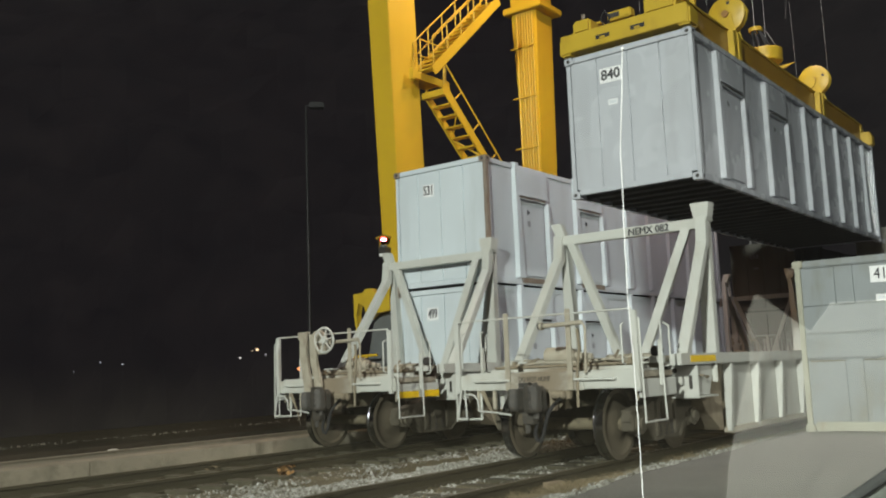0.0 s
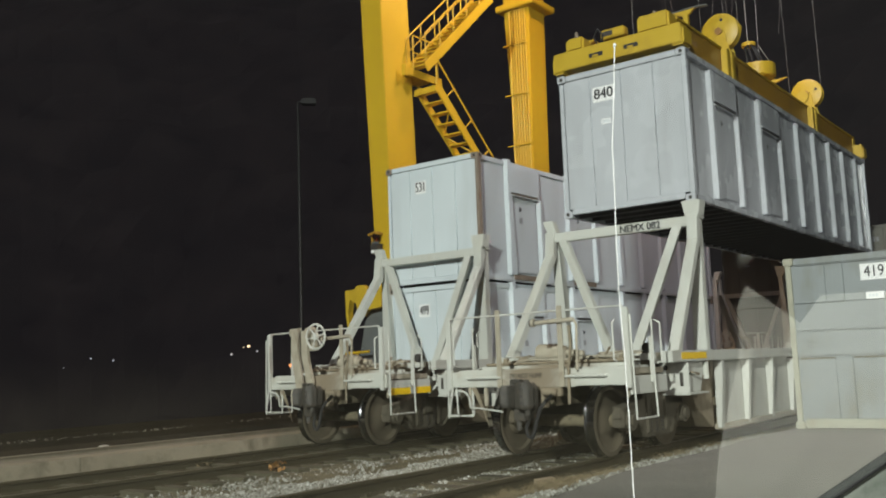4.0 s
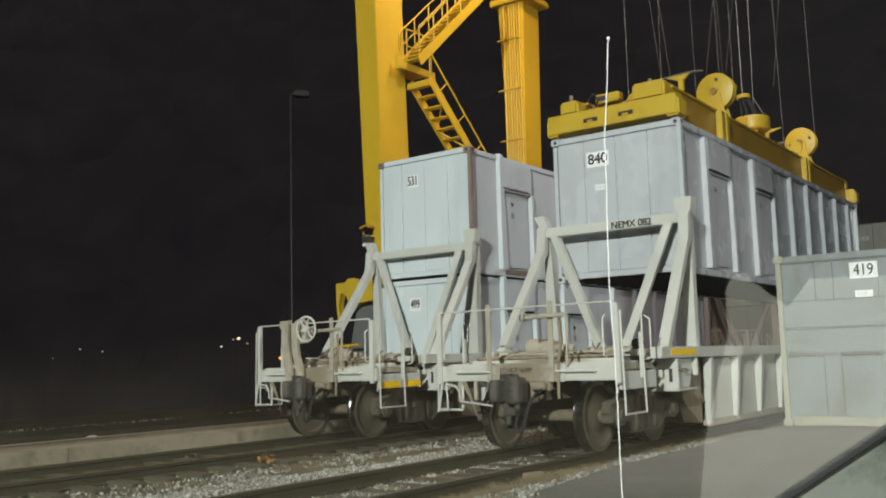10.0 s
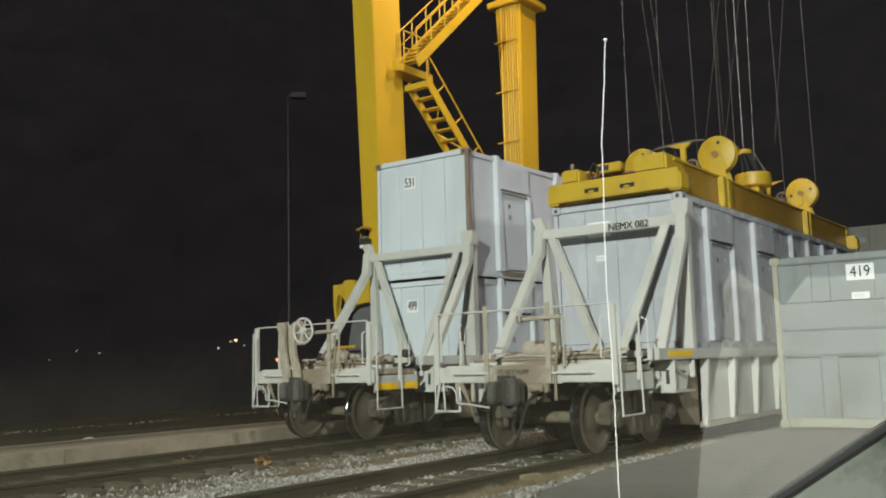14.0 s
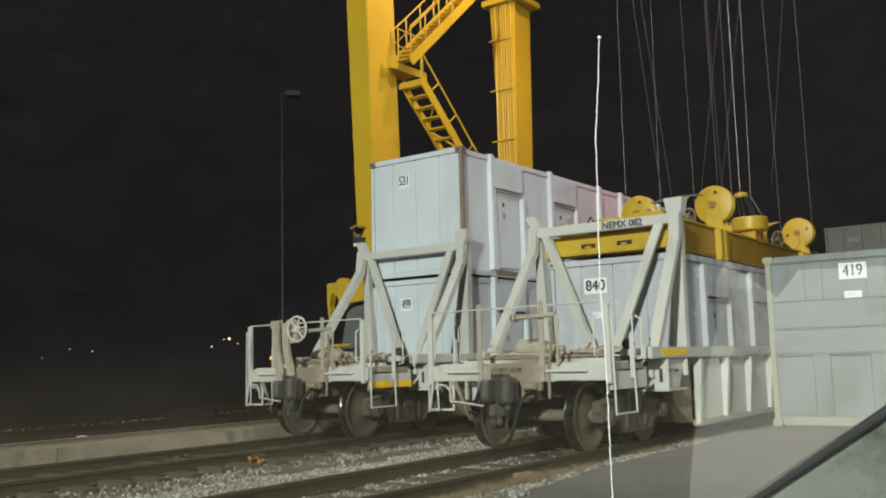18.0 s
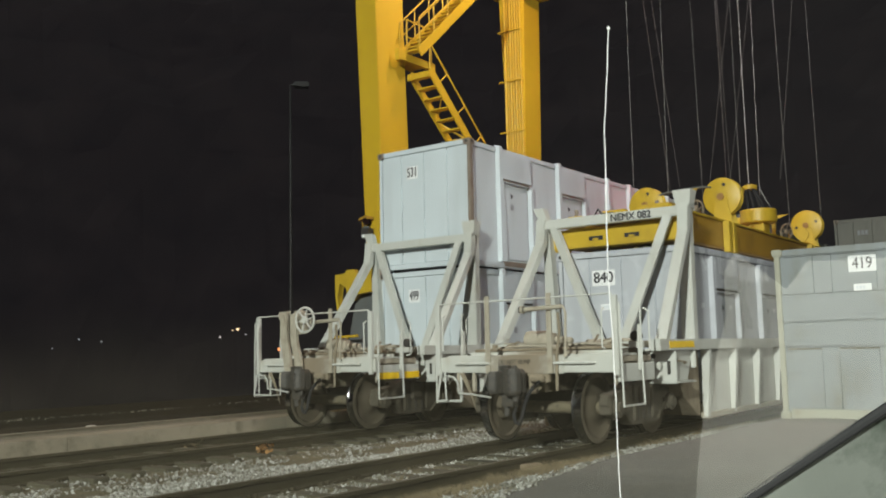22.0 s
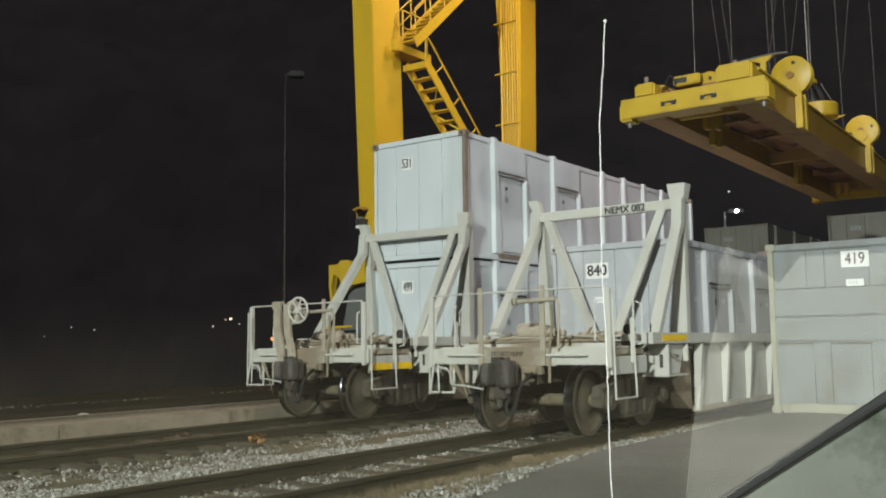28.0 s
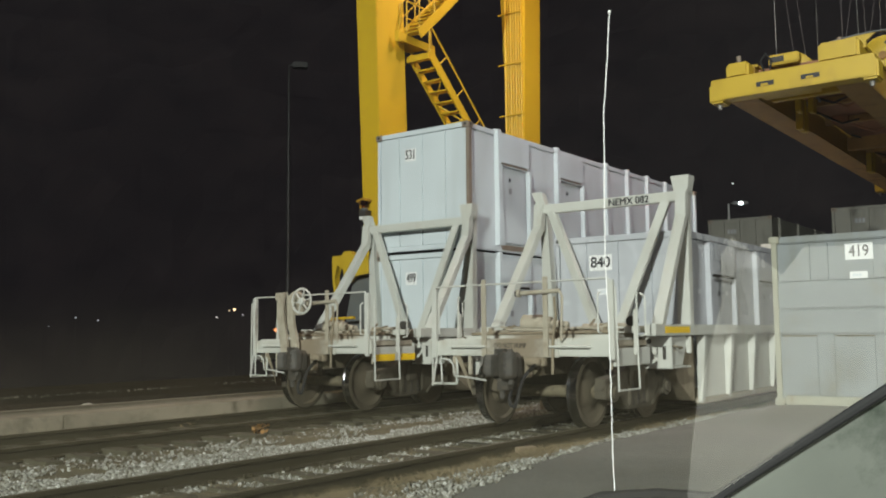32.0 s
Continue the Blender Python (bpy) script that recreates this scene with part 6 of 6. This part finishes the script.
def vehicle():
    """Windscreen, dash and pillar trim of the parked vehicle. Local: y ahead, x to the right, z up from the eye's height."""
    v = thing("vehicle_front", "pale parked vehicle seen through its own windscreen", "vehicle", pose(EYE_X, EYE_Y, 1.326, 0, 0, 37.0))
    a, k = radians(40), 0.567
    bm = bm_new()
    # the pane is cut along the sight line to the rubber edge, so no reflection veils it
    quad = [(-0.80, -0.30), (0.195, -0.30), (0.2215, -0.25), (0.383, 0.025), (0.435, 0.1147), (0.62, 0.46), (-0.80, 0.46)]
    lo = [Vector((x, 0.6 - s * math.cos(a), s * math.sin(a))) * k for x, s in quad]
    bm.faces.new([bm.verts.new(p) for p in lo])
    glassm = bpy.data.materials.new("windscreen_glass")
    n, l, b = nodes_of(glassm)
    n.remove(b)
    tr, gl, mx = n.new("ShaderNodeBsdfTransparent"), n.new("ShaderNodeBsdfGlossy"), n.new("ShaderNodeMixShader")
    gl.inputs["Roughness"].default_value = 0.03
    mx.inputs[0].default_value = 0.20
    l.new(tr.outputs[0], mx.inputs[1])
    l.new(gl.outputs[0], mx.inputs[2])
    l.new(mx.outputs[0], n["Material Output"].inputs["Surface"])
    pane = part("windscreen", bm, glassm, v, "sloping windscreen pane")
    pane.visible_shadow = False
    # dash top and the pale sheet on it, outlined from mirrored sight lines to place their reflection in view
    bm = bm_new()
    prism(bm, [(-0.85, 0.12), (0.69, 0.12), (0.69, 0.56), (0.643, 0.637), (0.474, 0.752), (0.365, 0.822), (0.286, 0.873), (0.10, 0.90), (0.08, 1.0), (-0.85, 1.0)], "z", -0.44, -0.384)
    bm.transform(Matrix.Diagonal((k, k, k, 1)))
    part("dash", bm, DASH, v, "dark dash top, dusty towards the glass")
    bm = bm_new()
    prism(bm, [(0.272, 0.872), (0.276, 0.822), (0.282, 0.759), (0.294, 0.704), (0.307, 0.649), (0.305, 0.60), (0.316, 0.578), (0.372, 0.62), (0.395, 0.59), (0.60, 0.585), (0.643, 0.637), (0.474, 0.752), (0.365, 0.822), (0.286, 0.873)], "z", -0.383, -0.380)
    bm.transform(Matrix.Diagonal((k, k, k, 1)))
    part("sheet", bm, PAPER, v, "pale paper sheet on the dash")
    # pillar trim with its rubber edge
    top, mid, low = Vector((0.330, 0.50, 0.014)), Vector((0.1823, 0.50, -0.0762)), Vector((0.140, 0.50, -0.1015))
    bm = bm_new()
    pipe(bm, [top, Vector((0.2389, 0.5, -0.0428)), mid, low], 0.0030, 10)
    part("rubber_edge", bm, RUBBER, v, "black rubber edge", smooth=True)
    bm = bm_new()
    rows = []
    for j in range(7):
        u = j / 6
        rows.append([bm.verts.new(p + Vector((0.045, 0.05, -0.085)) * u + Vector((0, 0.0, -0.004)) * math.sin(u * 3.1)) for p in (top, (top + mid) / 2, mid, low)])
    for r0, r1 in zip(rows, rows[1:]):
        for q in range(3):
            bm.faces.new((r0[q], r0[q + 1], r1[q + 1], r1[q]))
    part("cowl_panel", bm, TRIM, v, "pale grey cowl panel", smooth=True)
    bm = bm_new()
    pipe(bm, [(0.152, 0.5, -0.0975), (0.118, 0.5, -0.0945), (0.0867, 0.5, -0.096), (0.06, 0.5, -0.106)], 0.0035, 8)
    part("wiper_arm", bm, RUBBER, v, "black wiper arm", smooth=True)
    # bonnet and wheels below the line of sight
    bm = bm_new()
    prism(bm, [(0.55, -0.95), (3.1, -0.95), (3.15, -0.72), (2.9, -0.66), (1.2, -0.42), (0.55, -0.38)], "x", -0.9, 0.9)
    part("bonnet", bm, TRIM, v, "pale bonnet", bevel=0.04)
    for x in (-0.75, 0.75):
        bm = bm_new()
        lathe(bm, [(-0.11, 0.1), (-0.11, 0.26), (-0.08, 0.29), (0.08, 0.29), (0.11, 0.26), (0.11, 0.1)], 28, Matrix.Translation((x, 2.2, -1.206 + 0.29)) @ pose(0, 0, 0, 0, 90, 0))
        part("wheel", bm, RUBBER, v, "black tyre", smooth=True)


def graded_dash():
    """Dark plastic painted paler towards the foot of the windscreen, to grade the haze it reflects into view."""
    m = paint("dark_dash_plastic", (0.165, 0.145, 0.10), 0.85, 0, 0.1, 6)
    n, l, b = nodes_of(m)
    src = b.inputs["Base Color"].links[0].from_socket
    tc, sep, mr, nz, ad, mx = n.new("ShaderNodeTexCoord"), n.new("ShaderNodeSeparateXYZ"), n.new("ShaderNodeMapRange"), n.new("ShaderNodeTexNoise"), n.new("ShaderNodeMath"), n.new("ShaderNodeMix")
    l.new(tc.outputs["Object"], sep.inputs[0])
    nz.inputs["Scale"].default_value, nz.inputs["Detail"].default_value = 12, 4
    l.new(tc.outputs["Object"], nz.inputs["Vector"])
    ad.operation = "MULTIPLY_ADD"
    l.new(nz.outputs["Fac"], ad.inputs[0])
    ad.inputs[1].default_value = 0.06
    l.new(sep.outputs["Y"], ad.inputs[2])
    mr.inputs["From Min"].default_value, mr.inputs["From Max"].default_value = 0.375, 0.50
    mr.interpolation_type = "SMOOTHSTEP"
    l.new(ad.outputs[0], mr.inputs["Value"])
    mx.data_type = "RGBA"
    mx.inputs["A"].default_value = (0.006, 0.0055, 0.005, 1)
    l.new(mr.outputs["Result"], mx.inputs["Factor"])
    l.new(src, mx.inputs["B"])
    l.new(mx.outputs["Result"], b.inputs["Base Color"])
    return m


# its paler end paints the haze over the lower view
DASH = graded_dash()
PAPER = paint("cream_paper", (0.90, 0.86, 0.76), 0.6, 0, 0.03, 6)
# dark green blotches paint in reflections on the pale panel
TRIM = paint("pale_trim_plastic", (0.19, 0.205, 0.18), 0.4, 0, 0.3, 9, (0.04, 0.055, 0.04), 1.0, 1, 0.05, 30)
vehicle()


def motions():
    rows = [(t, pose(x, y, z)) for t, x, y, z in LIFT]
    walk(spread, rows)
    # in place of a strobe's flash, the lens flicks past the vehicle and looks away between
    away = math.degrees(math.atan2(EYE_X - BEACON_AT[0], BEACON_AT[1] - EYE_Y))
    swing = [(0.0, 0), (0.12, 80), (0.24, 160)]
    for k, flash in enumerate((5.5, 10.6)):
        base = 360 * (k + 1)
        swing += [(flash - 0.24, base - 160), (flash - 0.12, base - 80), (flash, base), (flash + 0.12, base + 80), (flash + 0.24, base + 160)]
    swing.append((32.0, 720 + 175))
    walk(beacon, [(t, pose(*BEACON_AT, 0, 0, away + a)) for t, a in swing])
    down = [(t, pose(x, y, min(z, 99) - CON_H)) for t, x, y, z in LIFT if t <= 17.5]
    walk(box840, down + [(18.0, pose(-0.015, 0, SEAT)), (32.0, pose(-0.015, 0, SEAT))])


LIFT = [
    (0.0, 0.015, 0.010, 6.836),
    (0.5, 0.073, 0.002, 6.747),
    (1.0, 0.120, -0.005, 6.679),
    (1.5, 0.137, -0.007, 6.645),
    (2.0, 0.135, -0.008, 6.638),
    (2.5, 0.110, -0.015, 6.626),
    (3.0, 0.082, -0.026, 6.579),
    (3.5, 0.062, -0.037, 6.513),
    (5.5, -0.063, -0.037, 6.144),
    (6.0, -0.059, -0.033, 6.070),
    (6.5, -0.039, -0.027, 5.989),
    (7.0, -0.012, -0.024, 5.891),
    (7.5, 0.009, -0.024, 5.796),
    (8.0, 0.008, -0.020, 5.710),
    (8.5, -0.006, -0.018, 5.607),
    (9.0, -0.017, -0.020, 5.480),
    (9.5, -0.020, -0.021, 5.338),
    (10.0, -0.025, -0.022, 5.186),
    (10.5, -0.027, -0.025, 5.025),
    (11.0, -0.020, -0.022, 4.872),
    (11.5, -0.012, -0.017, 4.724),
    (12.0, -0.007, -0.006, 4.573),
    (12.5, -0.010, 0.006, 4.422),
    (13.0, -0.011, 0.003, 4.272),
    (13.5, -0.011, -0.003, 4.122),
    (14.0, -0.016, -0.004, 3.970),
    (14.5, -0.015, -0.005, 3.824),
    (16.5, 0.017, 0.025, 3.213),
    (17.0, 0.008, 0.022, 3.077),
    (17.5, -0.010, 0.017, 3.001),
    (18.0, -0.015, 0.016, 2.971),
    (18.5, -0.019, 0.013, 2.971),
    (19.0, -0.025, 0.001, 2.971),
    (19.5, -0.032, -0.002, 2.971),
    (20.0, -0.034, -0.002, 2.971),
    (20.5, -0.028, -0.003, 2.971),
    (21.0, -0.021, -0.003, 2.971),
    (21.5, -0.021, -0.002, 2.971),
    (22.0, -0.022, -0.002, 2.971),
    (22.5, -0.017, -0.001, 2.971),
    (23.0, -0.003, 0.000, 3.054),
    (23.5, -0.002, 0.002, 3.151),
    (24.0, -0.009, 0.001, 3.279),
    (24.5, 0.003, -0.002, 3.441),
    (25.0, 0.045, -0.004, 3.637),
    (25.5, 0.141, -0.011, 3.853),
    (27.5, 1.233, -0.019, 4.813),
    (28.0, 1.487, -0.023, 4.963),
    (28.5, 1.734, -0.024, 5.075),
    (29.0, 1.904, -0.019, 5.140),
    (29.5, 2.047, -0.019, 5.166),
    (30.0, 2.258, -0.019, 5.173),
    (30.5, 2.541, -0.019, 5.154),
    (31.0, 2.786, -0.020, 5.095),
    (31.5, 2.921, -0.016, 5.007),
    (32.0, 2.969, 0.000, 4.900),
]

motions()
